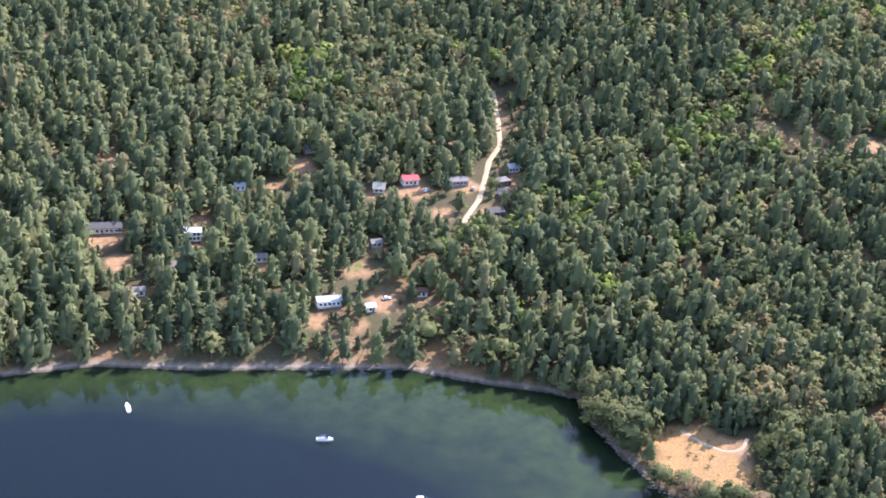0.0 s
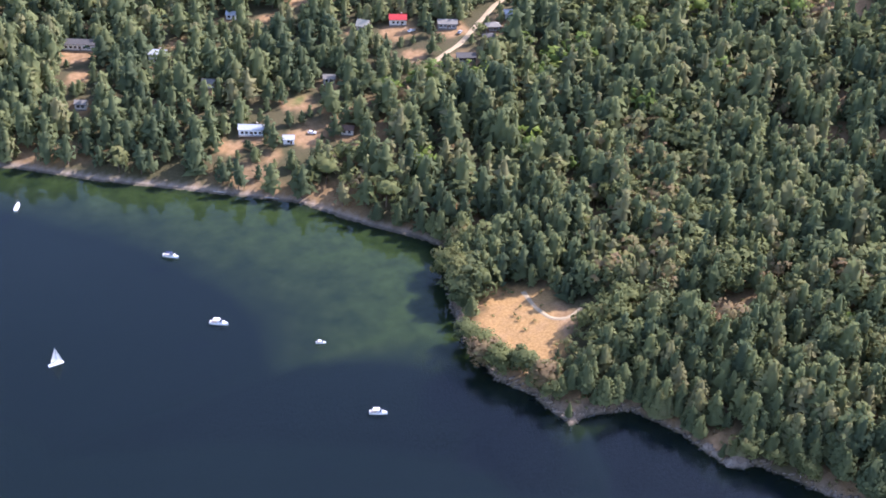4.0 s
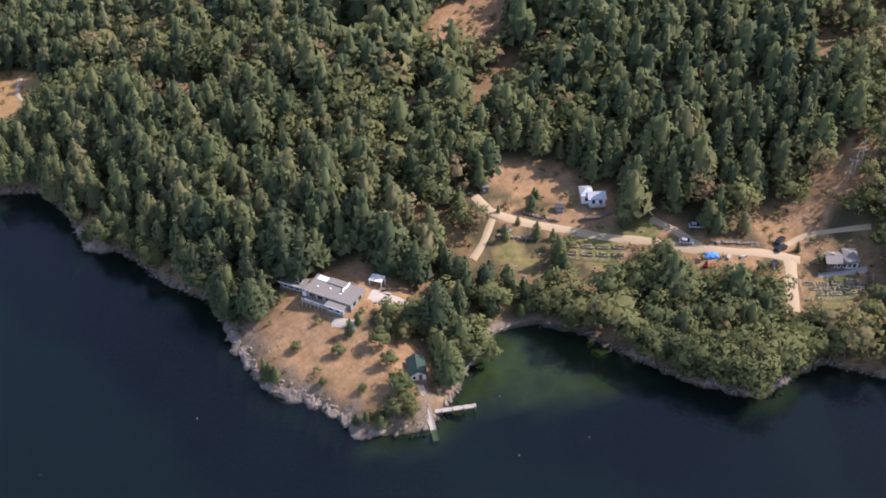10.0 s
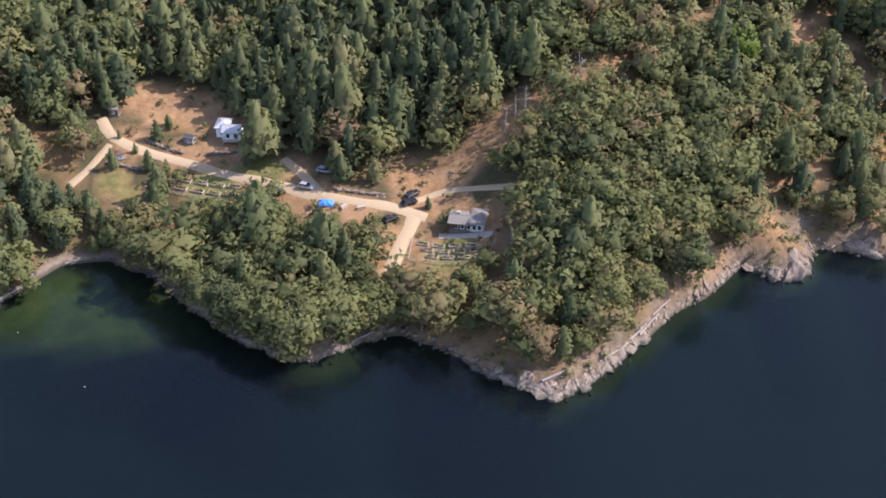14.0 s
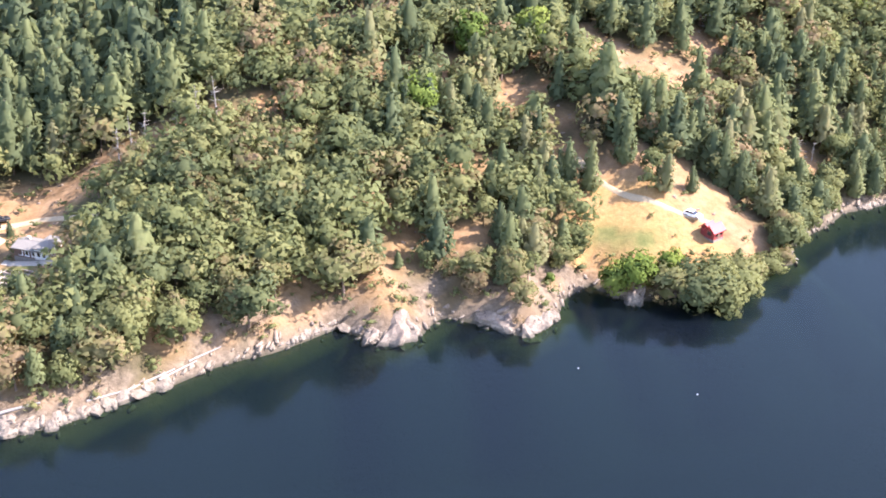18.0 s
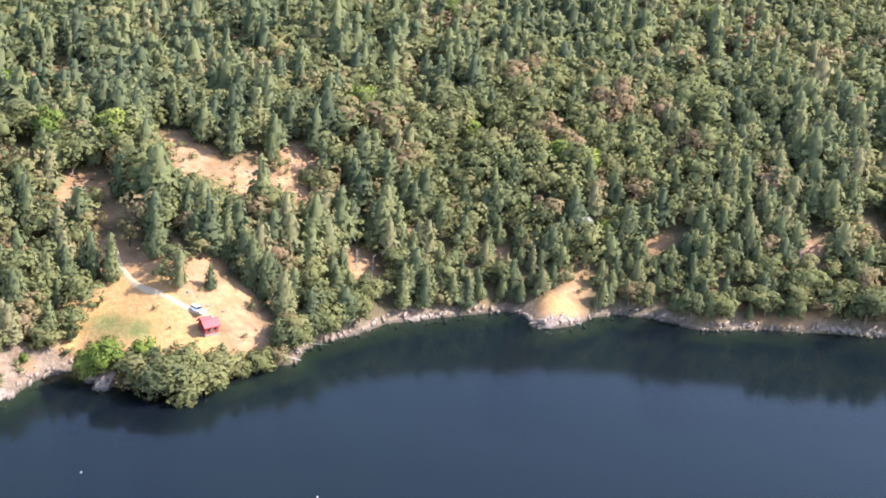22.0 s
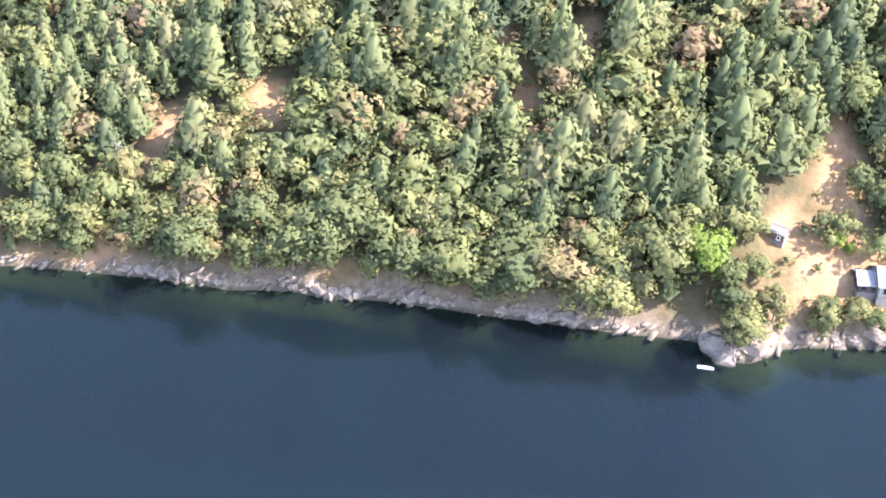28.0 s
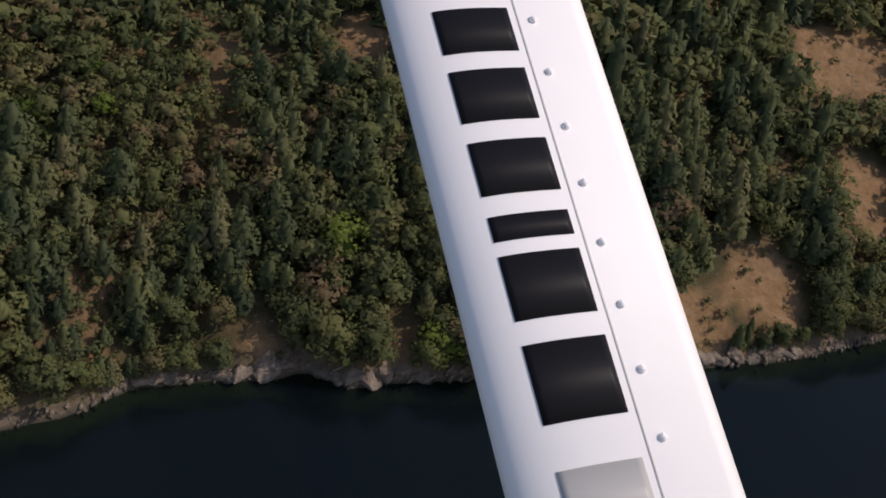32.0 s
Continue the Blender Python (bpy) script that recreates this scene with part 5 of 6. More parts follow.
extrude("awning", [(-6.1, 0.2), (-5.35, 0.2), (-5.35, 1.2), (-6.1, 1.05)], "y", -2.6, 0.6, M_WHITE, h, "white curved porch roof")
h = house("narrow grey shed roof with a row of skylights", 270.4, -115.2, -40, 5.4, 2.3, 1.5, 0.2, M_GREYWALL, M_SHINGLE, "flat", row_windows("-y", 3, 4.4, 0.45, 0.8, 0.6), name="shed")
for k in range(4):
    sk = block("skylight", -1.9 + k * 1.05, -1.2 + k * 1.05, -0.3, 0.5, 1.6, 1.86, M_WHITE, h)
    block("pane", -1.85 + k * 1.05, -1.25 + k * 1.05, -0.25, 0.45, 1.862, 1.88, M_GLASS, sk)


def pergola(x, y, yaw, L, W, H):
    root = tagged(new("pergola"), "white slatted pergola beside the terrace", "pergola")
    for px in (-L / 2, L / 2):
        for py in (-W / 2, W / 2):
            block("post", px - 0.06, px + 0.06, py - 0.06, py + 0.06, -0.6, H, M_WHITE, root)
    for py in (-W / 2, W / 2):
        block("beam", -L / 2 - 0.2, L / 2 + 0.2, py - 0.05, py + 0.05, H, H + 0.14, M_WHITE, root)
    for k in range(9):
        px = -L / 2 + L * k / 8
        block("slat", px - 0.09, px + 0.09, -W / 2 - 0.2, W / 2 + 0.2, H + 0.142, H + 0.24, M_WHITE, root)
    settle(root, x, y, yaw)


pergola(286.6, -121.6, -35, 2.6, 1.8, 1.5)


for pts, w, m, lab in [([(284.6, -124.2), (287.4, -126), (290.4, -127.8)], 5.0, M_CONCRETE, "pale concrete terrace beside the flat-roofed house"),
                       ([(275.8, -129.4), (278.0, -130.6), (280.4, -131.8)], 2.6, M_CONCRETE, "pale flagstone patio below the flat-roofed house"),
                       ([(374.6, -141.6), (378.6, -143.2), (383.6, -144.8)], 1.7, M_CONCRETE, "pale stone terrace in front of the garden house")]:
    tagged(strip("terrace", pts, w, m, lab, 0.18), category="terrace")

# The pale house on the estate, two wings
h = house("small white house with pale metal roofs by the drive", 338.6, -108.4, -12, 3.4, 2.6, 2.0, 0.8, M_WHITE, M_METALROOF, "gable", row_windows("-y", 2, 3, 0.7, 0.7, 0.9) + row_windows("+x", 1, 2, 0.7, 0.7, 0.9), ("-y", 0.9), None, (-1.6, 1.8, -2.3, -1.32, 0.4), root=None)
house("", 0, 0, 0, 2.3, 3.4, 2.2, 0.75, M_WHITE, M_METALROOF, "hip", row_windows("-x", 2, 2.6, 0.7, 0.7, 0.9) + [("-y", 0, 0.8, 0.8, 0.9)], root=h, ox=-2.1, oy=1.4)
# The house in the garden
h = house("grey-brown timber house with dark shingle roof in gardens", 379.2, -140.6, -18, 4.6, 3.6, 1.5, 0.55, M_BROWN, M_SHINGLE, "gable", row_windows("-y", 3, 3.4, 0.5, 0.6, 0.7), ("-y", -1.3), (-1.0, 0.4, 0.4))
house("", 0, 0, 0, 2.4, 4.2, 2.0, 0.5, M_CREAM, M_SHINGLE, "hip", row_windows("-y", 2, 1.9, 0.6, 0.6, 0.9) + row_windows("+x", 2, 3, 0.8, 0.7, 0.9), root=h, ox=2.6, oy=0.2)
# The red house on the meadow
h = house("red metal-roofed cottage beside the dry meadow", 484.0, -131.4, 40, 2.4, 1.8, 1.5, 0.8, M_REDWALL, M_REDROOF, "gable", row_windows("-y", 2, 2.2, 0.6, 0.5, 0.7) + [("-x", 0, 0.7, 0.8, 0.8)], ("-y", 0.05), trim=M_REDWALL)
house("", 0, 0, 0, 1.5, 1.7, 1.6, 0.7, M_REDWALL, M_REDROOF, "gable", [("-y", 0, 0.6, 0.6, 0.7)], root=h, ox=-0.2, oy=1.05, trim=M_REDWALL)
# The shore house further east, and its shed
M_WORNROOF = plain("weathered_metal_roof", (0.21, 0.205, 0.195), 0.8, vary=0.3, scale=2)
h = house("weathered grey-roofed house above the pale shore rocks", 688.5, -87.2, 8, 4.5, 4.0, 1.7, 1.35, M_GREYWALL, M_WORNROOF, "gable",
          row_windows("-y", 3, 3.9, 0.6, 0.8, 0.8) + row_windows("+x", 2, 3, 0.6, 0.8, 0.8) + [("+x", 0, 1.9, 0.6, 0.5)], ("-y", 1.75), (0.9, 0.5, 0.45), trim=M_BROWN)
house("", 0, 0, 0, 2.4, 2.9, 1.35, 0.8, M_DARKWALL, M_WORNROOF, "gable", row_windows("-y", 2, 2.1, 0.45, 0.6, 0.6) + [("-x", 0, 0.5, 0.7, 0.6)], root=h, ox=-3.3, oy=0.15, trim=M_BROWN)
h = house("small brown timber shed with grey roof and white window", 674.6, -84.2, -30, 1.9, 1.7, 1.25, 0.55, M_BROWN, M_SHINGLE, "gable", [("+x", 0.0, 0.45, 0.4, 0.5), ("-y", 0.3, 0.45, 0.35, 0.45)], ("-y", -0.4), name="shed", eave=0.15)
# Boathouse, sheds, roofs in the woods
house("small boathouse with dark grey-green gable roof at the pier", 288.9, -145.6, 84, 4.6, 3.0, 1.5, 0.9, M_CREAM, M_GREENROOF, "gable", [("-x", 0.7, 0.5, 0.6, 0.6)], ("-x", -0.5), name="boathouse")
house("small grey shed beside the white house", 330.2, -108.2, -25, 1.8, 1.4, 1.2, 0.4, M_GREYWALL, M_DARKSHINGLE, "gable", [("-y", 0, 0.4, 0.4, 0.4)], name="shed", eave=0.15)
house("small stone hut with brown roof by the drive", 317.2, -111.6, 10, 1.7, 1.4, 1.1, 0.4, M_CREAM, M_BROWN, "hip", [("-y", 0, 0.4, 0.4, 0.4)], name="hut", eave=0.15)
house("small brown hut where the drive turns", 315.6, -99.8, -15, 1.8, 1.5, 1.3, 0.4, M_BROWN, M_SHINGLE, "gable", [("-y", 0, 0.4, 0.4, 0.4)], name="hut", eave=0.15)
house("white shed under the trees on the point", 284.2, -148.4, 20, 1.3, 1.1, 1.3, 0.35, M_WHITE, M_METALROOF, "gable", [("-y", 0, 0.4, 0.4, 0.4)], name="shed", eave=0.1)
house("grey roof half hidden in the hillside woods", 548.6, -79.6, 20, 3.2, 2.4, 1.4, 0.6, M_DARKWALL, M_SHINGLE, "gable", row_windows("-y", 2, 3, 0.5, 0.5, 0.6), name="cabin", trim=M_BROWN)
house("grey-roofed cabin half hidden in the hillside woods", 449.5, -80.5, 8, 3.0, 2.2, 1.8, 0.6, M_GREYWALL, M_SHINGLE, "gable", row_windows("-y", 2, 3, 0.6, 0.7, 0.8), name="cabin")
house("grey cabin half hidden in the hillside woods", 492.5, -71.5, -12, 3.0, 2.4, 2.2, 0.7, M_BROWN, M_METALROOF, "gable", row_windows("-y", 2, 2.6, 0.6, 0.7, 0.8), name="cabin")

# The village above the bay
VW = lambda n, L: row_windows("-y", n, L * 0.9, 0.7, 1.0, 1.0)
house("long white two-winged house in a clearing", 168.6, 115.6, -22, 8.6, 3.6, 2.4, 1.1, M_WHITE, M_METALROOF, "gable", VW(5, 8.6), ("-y", 0.4), (2, 0.5, 0.5), (-4.2, 4.2, -3, -1.82, 0.4))
house("white garage beside the clearing", 178.8, 105.6, -20, 3.6, 3.0, 2.0, 0.9, M_WHITE, M_METALROOF, "gable", VW(1, 3), ("-y", 0.9), name="garage")
house("house with a bright red metal roof in the village", 243.6, 162.4, -20, 6.6, 4.4, 2.4, 1.3, M_CREAM, M_REDROOF, "gable", VW(3, 6), ("-y", 1.5), (1.5, 0.6, 0.5))
house("tan house with a steep pale roof among trees", 230, 165, -40, 4.6, 3.8, 2.0, 1.9, M_CREAM, plain("tan_shingles", (0.40, 0.36, 0.27), 0.9, vary=0.25, scale=6, bumps=0.04), "gable", VW(2, 4))
house("wide grey-roofed house beside the village road", 260, 151, -22, 7.4, 4.2, 2.2, 1.1, M_GREYWALL, M_SHINGLE, "gable", VW(4, 7), ("-y", 0.2))
house("brown house with grey roof by the road", 274.6, 140, -10, 5.4, 4.0, 2.2, 1.2, M_BROWN, M_SHINGLE, "hip", VW(3, 5))
house("pale-roofed house above the road", 285.6, 146, -14, 5.6, 3.8, 2.2, 1.1, M_CREAM, M_METALROOF, "gable", VW(3, 5))
house("dark-roofed house in a sunlit yard", 270, 134, -5, 4.4, 3.6, 2.0, 1.0, M_CREAM, M_DARKSHINGLE, "hip", VW(2, 4))
house("dark brown low house beside the road bend", 255.5, 124.6, -18, 7.0, 4.0, 2.0, 1.1, M_DARKWALL, M_DARKSHINGLE, "gable", VW(4, 6.4))
house("tall white house with many windows", 150.4, 174, -28, 6.2, 4.2, 3.6, 1.1, M_WHITE, M_METALROOF, "gable", VW(4, 6) + row_windows("-y", 4, 5.6, 2.3, 1.0, 1.0), ("-x", 0), (1, 0.5, 0.5), (-3, 3, -3.4, -2.1, 0.6))
house("very long dark-roofed house above a bare yard", 125, 195.6, -24, 15.5, 4.6, 2.4, 1.2, M_CREAM, M_DARKSHINGLE, "gable", VW(8, 15), ("-y", 1))
house("white cottage with grey roof among trees", 136.4, 159.6, -24, 5.0, 3.6, 2.2, 1.1, M_WHITE, M_SHINGLE, "gable", VW(3, 4.6))
house("small cream cottage near the shore trees", 117.6, 153.6, -24, 4.0, 3.2, 2.0, 1.0, M_CREAM, M_SHINGLE, "gable", VW(2, 3.6))
house("small grey-roofed cottage in the village woods", 204.4, 134.6, -20, 4.2, 3.2, 2.0, 1.0, M_GREYWALL, M_SHINGLE, "gable", VW(2, 3.8))
house("brown-roofed cottage above the shore", 199.4, 103, -25, 4.6, 3.2, 2.0, 1.0, M_CREAM, M_BROWN, "gable", VW(2, 4))
house("pale cottage under tall firs", 162.4, 147.6, -25, 4.2, 3.2, 2.0, 1.0, M_CREAM, M_SHINGLE, "gable", VW(2, 4))
house("grey house by the upper clearing", 226.4, 206.6, -20, 5.4, 3.8, 2.2, 1.2, M_GREYWALL, M_DARKSHINGLE, "gable", VW(3, 5))
house("white cottage in the upper woods", 186, 197.6, -24, 4.0, 3.2, 2.0, 1.0, M_WHITE, M_METALROOF, "gable", VW(2, 4))
house("white cottage at the edge of a bare yard", 112.5, 201, -24, 4.0, 3.2, 2.0, 1.0, M_WHITE, M_METALROOF, "gable", VW(2, 4))
house("pale-roofed house above the village", 268, 200, -20, 6.0, 4.0, 2.4, 1.2, M_WHITE, M_METALROOF, "gable", VW(3, 5))


# Cars
def car(x, y, yaw, paint, label, size=1.0, name="car", yard=None):
    root = tagged(new(name), label, "car", "parked cars")
    L, W = 3.0, 1.25
    side = [(-L / 2, 0.25), (L / 2, 0.25), (L / 2, 0.58), (L * 0.33, 0.68), (-L * 0.46, 0.72), (-L / 2, 0.6)]
    extrude("body", side, "y", -W / 2, W / 2, paint, root, bevel=0.05)
    cab = [(-L * 0.42, 0.70), (L * 0.24, 0.66), (L * 0.06, 1.03), (-L * 0.34, 1.05)]
    extrude("cabin", cab, "y", -W / 2 + 0.1, W / 2 - 0.1, M_GLASS, root, "dark tinted car windows", bevel=0.03)
    extrude("roof", [(-L * 0.33, 1.04), (L * 0.05, 1.02), (L * 0.04, 1.07), (-L * 0.32, 1.09)], "y", -W / 2 + 0.13, W / 2 - 0.13, paint, root)
    for wx in (-L * 0.31, L * 0.31):
        for s in (-1, 1):
            w = rod("wheel", (wx, s * (W / 2 - 0.16), 0.25), (wx, s * (W / 2 + 0.01), 0.25), 0.25, M_TYRE, root, sides=10)
            rod("rim", (wx, s * (W / 2 + 0.012), 0.25), (wx, s * (W / 2 + 0.03), 0.25), 0.14, M_CHROME, w, sides=8)
    for s in (-1, 1):
        block("headlight", L / 2 - 0.03, L / 2 + 0.01, s * 0.42 - 0.12, s * 0.42 + 0.12, 0.44, 0.54, M_CHROME, root)
    settle(root, x, y, yaw, gz(x, y) + 0.12, size)


for x, y, yaw, p, lab in [(481.2, -127.6, -40, M_GELCOAT, "white car parked on the meadow track"), (355.6, -123.2, -20, M_SILVERCAR, "silver car parked under the trees"), (371, -131.6, 35, M_BLACKCAR, "dark car parked where the tracks meet"),
                          (366.4, -137.6, 30, M_BLACKCAR, "dark car parked on the earth yard"), (346.4, -126.3, -28, M_BLACKCAR, "dark car beside the estate drive"), (370.2, -133.6, 20, M_BLACKCAR, "dark pickup parked by the garden"),
                          (188, 107.5, -20, M_GELCOAT, "white car in the village clearing"), (246, 154, 15, M_GELCOAT, "white van parked below the red roof"),
                          (352, -126.6, -25, M_SILVERCAR, "silver car beside the blue sheeting"), (262.5, 144.5, 40, M_SILVERCAR, "silver car by the village road")]:
    car(x, y, yaw, p, lab)


# Boats
def hull(name, L, W, H, material, parent, label="", sheer=0.25):
    rows = []
    n = 9
    for k in range(n):
        u = k / (n - 1)
        half = W / 2 * min(1, 0.82 + 0.35 * u) * (1 - max(0, (u - 0.45) / 0.55) ** 2.2 * 0.97)
        z = H * (1 + sheer * u * u)
        x = L * (u - 0.5)
        rows.append([(x, -half, z), (x, -half * 0.86, H * 0.25), (x, -half * 0.4, -0.2), (x, half * 0.4, -0.2), (x, half * 0.86, H * 0.25), (x, half, z), (x, half * 0.86, z - 0.06), (x, -half * 0.86, z - 0.06)])
    verts = [v for r in rows for v in r]
    m = 8
    faces = []
    for k in range(n - 1):
        for s in range(m):
            faces.append((k * m + s, k * m + (s + 1) % m, (k + 1) * m + (s + 1) % m, (k + 1) * m + s))
    faces += [tuple(range(m))[::-1], tuple((n - 1) * m + s for s in range(m))]
    return mesh_part(name, verts, faces, material, parent, label)


def motorboat(x, y, yaw, L, label, canvas=False):
    root = tagged(new("motorboat"), label, "boat", "boats moored in the bay")
    W, H = L * 0.32, L * 0.13
    hull("hull", L, W, H, M_GELCOAT, root)
    block("cockpit_sole", -L * 0.44, L * 0.02, -W * 0.36, W * 0.36, H - 0.05, H + 0.02, M_PLANK, root)
    c = extrude("cabin", [(-L * 0.08, H), (L * 0.30, H * 1.02), (L * 0.20, H * 1.75), (-L * 0.06, H * 1.9)], "y", -W * 0.34, W * 0.34, M_GELCOAT, root, bevel=0.04)
    extrude("windscreen", [(L * 0.10, H * 1.80), (L * 0.215, H * 1.74), (L * 0.07, H * 2.5), (L * 0.02, H * 2.5)], "y", -W * 0.32, W * 0.32, M_GLASS, root)
    for s in (-1, 1):
        block("cabin_window", -L * 0.02, L * 0.15, s * W * 0.34 - 0.01, s * W * 0.34 + 0.01, H * 1.25, H * 1.55, M_GLASS, c)
    extrude("canopy", [(-L * 0.30, H * 2.4), (L * 0.06, H * 2.5), (L * 0.05, H * 2.62), (-L * 0.30, H * 2.52)], "y", -W * 0.36, W * 0.36, M_NAVY if canvas else M_GELCOAT, root)
    for s in (-1, 1):
        rod("stanchion", (-L * 0.28, s * W * 0.33, H), (-L * 0.28, s * W * 0.33, H * 2.42), 0.025, M_CHROME, root)
        rod("bow_rail", (L * 0.10, s * W * 0.40, H * 1.5), (L * 0.44, s * W * 0.08, H * 1.85), 0.022, M_CHROME, root)
    block("outboard_engine", -L * 0.56, -L * 0.50, -0.14, 0.14, -0.1, H * 1.4, M_BLACKCAR, root, bevel=0.02)
    settle(root, x, y, yaw, 0.06)


def sailboat(x, y, yaw, L, mast, label, sails, two=False):
    root = tagged(new("sailboat"), label, "boat", "boats moored in the bay")
    W, H = L * 0.30, L * 0.11
    hull("hull", L, W, H, M_GELCOAT, root)
    extrude("cabin", [(-L * 0.12, H), (L * 0.22, H), (L * 0.18, H * 1.5), (-L * 0.10, H * 1.6)], "y", -W * 0.28, W * 0.28, M_GELCOAT, root, bevel=0.03)
    rod("mast", (L * 0.08, 0, H * 0.5), (L * 0.08, 0, mast), 0.05, M_CHROME, root)
    rod("boom", (L * 0.08, 0, H * 2.1), (-L * 0.34, 0, H * 2.0), 0.04, M_CHROME, root)
    rod("forestay", (L * 0.48, 0, H * 1.2), (L * 0.08, 0, mast * 0.97), 0.015, M_CHROME, root)
    rod("backstay", (-L * 0.48, 0, H), (L * 0.08, 0, mast), 0.015, M_CHROME, root)
    if two:
        rod("mizzen_mast", (-L * 0.34, 0, H * 0.5), (-L * 0.34, 0, mast * 0.72), 0.04, M_CHROME, root)
        block("sail_cover", -L * 0.3, L * 0.05, -0.07, 0.07, H * 2.1, H * 2.5, M_SAIL, root, "furled white sail")
    if sails:
        def sail(name, pts, belly):
            bm = bmesh.new()
            a, b, c = (Vector(p) for p in pts)
            grid = []
            for i in range(7):
                rowv = []
                for j in range(5):
                    u, v = i / 6, j / 4
                    p = a.lerp(c, u).lerp(b.lerp(c, u), v)
                    p.y += belly * math.sin(math.pi * v) * math.sin(math.pi * min(1, u + 0.15))
                    rowv.append(p)
                grid.append(rowv)
            verts = [p for r in grid for p in r] + [p + Vector((0, 0.02, 0)) for r in grid for p in r]
            faces = []
            for i in range(6):
                for j in range(4):
                    q = (i * 5 + j, i * 5 + j + 1, (i + 1) * 5 + j + 1, (i + 1) * 5 + j)
                    faces += [q, tuple(k + 35 for k in q[::-1])]
            bm.free()
            mesh_part(name, verts, faces, M_SAIL, root)
        sail("mainsail", [(L * 0.06, 0, H * 2.2), (-L * 0.34, 0.1, H * 2.1), (L * 0.06, 0, mast * 0.97)], 0.25)
        sail("jib", [(L * 0.46, 0, H * 1.4), (L * 0.05, 0.25, H * 1.9), (L * 0.09, 0, mast * 0.9)], 0.25)
    settle(root, x, y, yaw, 0.06)


motorboat(125.6, 59.2, -35, 4.9, "white cabin cruiser moored in the bay", True)
motorboat(129.5, 20.3, -30, 5.2, "white motor cruiser with a canopy in the bay")
motorboat(152.8, 1.6, -20, 2.8, "small white runabout moored in the bay")
motorboat(156.1, -31.9, -25, 4.6, "white motorboat with a low cabin near the point")
sailboat(87.5, 105.4, 70, 5.0, 5.4, "white two-masted sailing boat with furled sails", False, True)
sailboat(85, 18, 10, 4.0, 5.6, "white sailing boat with hoisted sails", True)
k = tagged(new("rowing_boat"), "white open rowing boat afloat by the rocks", "boat")
hull("hull", 1.9, 0.45, 0.16, M_GELCOAT, k)
for u in (-0.5, 0.3):
    block("thwart", u - 0.09, u + 0.09, -0.17, 0.17, 0.14, 0.18, M_PLANK, k)
settle(k, 666.9, -101.2, 0, 0.05)


def buoy(x, y):
    root = tagged(new("mooring_buoy"), "small round white mooring buoy", "buoy", "mooring buoys")
    bm = bmesh.new()
    bmesh.ops.create_uvsphere(bm, u_segments=10, v_segments=7, radius=0.085)
    me = bpy.data.meshes.new("float")
    bm.to_mesh(me)
    bm.free()
    me.materials.append(M_GELCOAT)
    f = new("float", me)
    f.parent = root
    rod("ring", (0, 0, 0.1), (0, 0, 0.18), 0.02, M_CHROME, root)
    settle(root, x, y, 0, 0.06)


for x, y in [(315.7, -167.6), (303.2, -152.8), (247.2, -142.5), (218.7, -148.7), (302.2, -168.2), (459.8, -163.0), (474.9, -169.2), (507.0, -170.9), (125.9, -103.5), (174.9, -84.2), (180.4, -109.8)]:
    buoy(x, y)

# Pier, gangway ramp
pier = tagged(new("pier"), "weathered timber pier reaching over the cove water", "pier")
for k in range(26):
    block("plank", k * 0.3, k * 0.3 + 0.27, -0.5, 0.5, 0.95, 1.03, M_PLANK, pier)
for s in (-0.38, 0.38):
    block("stringer", 0, 7.8, s - 0.06, s + 0.06, 0.78, 0.945, M_PLANK, pier)
for k in range(4):
    for s in (-0.42, 0.42):
        rod("pile", (1.2 + k * 2.1, s, -3.4), (1.2 + k * 2.1, s, 1.35), 0.09, M_BARK, pier)
settle(pier, 290.2, -154.2, -5, 0)
ramp_ob = tagged(new("slipway"), "pale concrete slipway running into the water", "slipway")
ax, ay, bx, by = 288.7, -149.4, 289.0, -159.8
n = math.hypot(bx - ax, by - ay)
za, zb = gz(ax, ay) + 0.5, -0.9
extrude("slab", [(0, za), (n, zb), (n, zb - 1.0), (0, za - 1.4)], "y", -0.55, 0.55, M_CONCRETE, ramp_ob)
for s in (-0.5, 0.5):
    extrude("kerb", [(0, za + 0.14), (n, zb + 0.14), (n, zb), (0, za)], "y", s - 0.06, s + 0.06, M_PLANK, ramp_ob)
settle(ramp_ob, ax, ay, math.degrees(math.atan2(by - ay, bx - ax)), 0)


# Gardens: raised beds in rows, with a rail fence
def fence(pts, label):
    root = tagged(new("fence"), label, "fence")
    for (ax, ay), (bx, by) in zip(pts[:-1], pts[1:]):
        n = max(1, int(math.hypot(bx - ax, by - ay) / 1.2))
        for k in range(n):
            p, q = [(ax + (bx - ax) * (k + e) / n, ay + (by - ay) * (k + e) / n) for e in (0, 1)]
            zp, zq = gz(*p), gz(*q)
            rod("post", (*p, zp - 0.3), (*p, zp + 0.75), 0.05, M_PLANK, root)
            for hz in (0.3, 0.62):
                rod("rail", (*p, zp + hz), (*q, zq + hz), 0.035, M_PLANK, root)
    return root


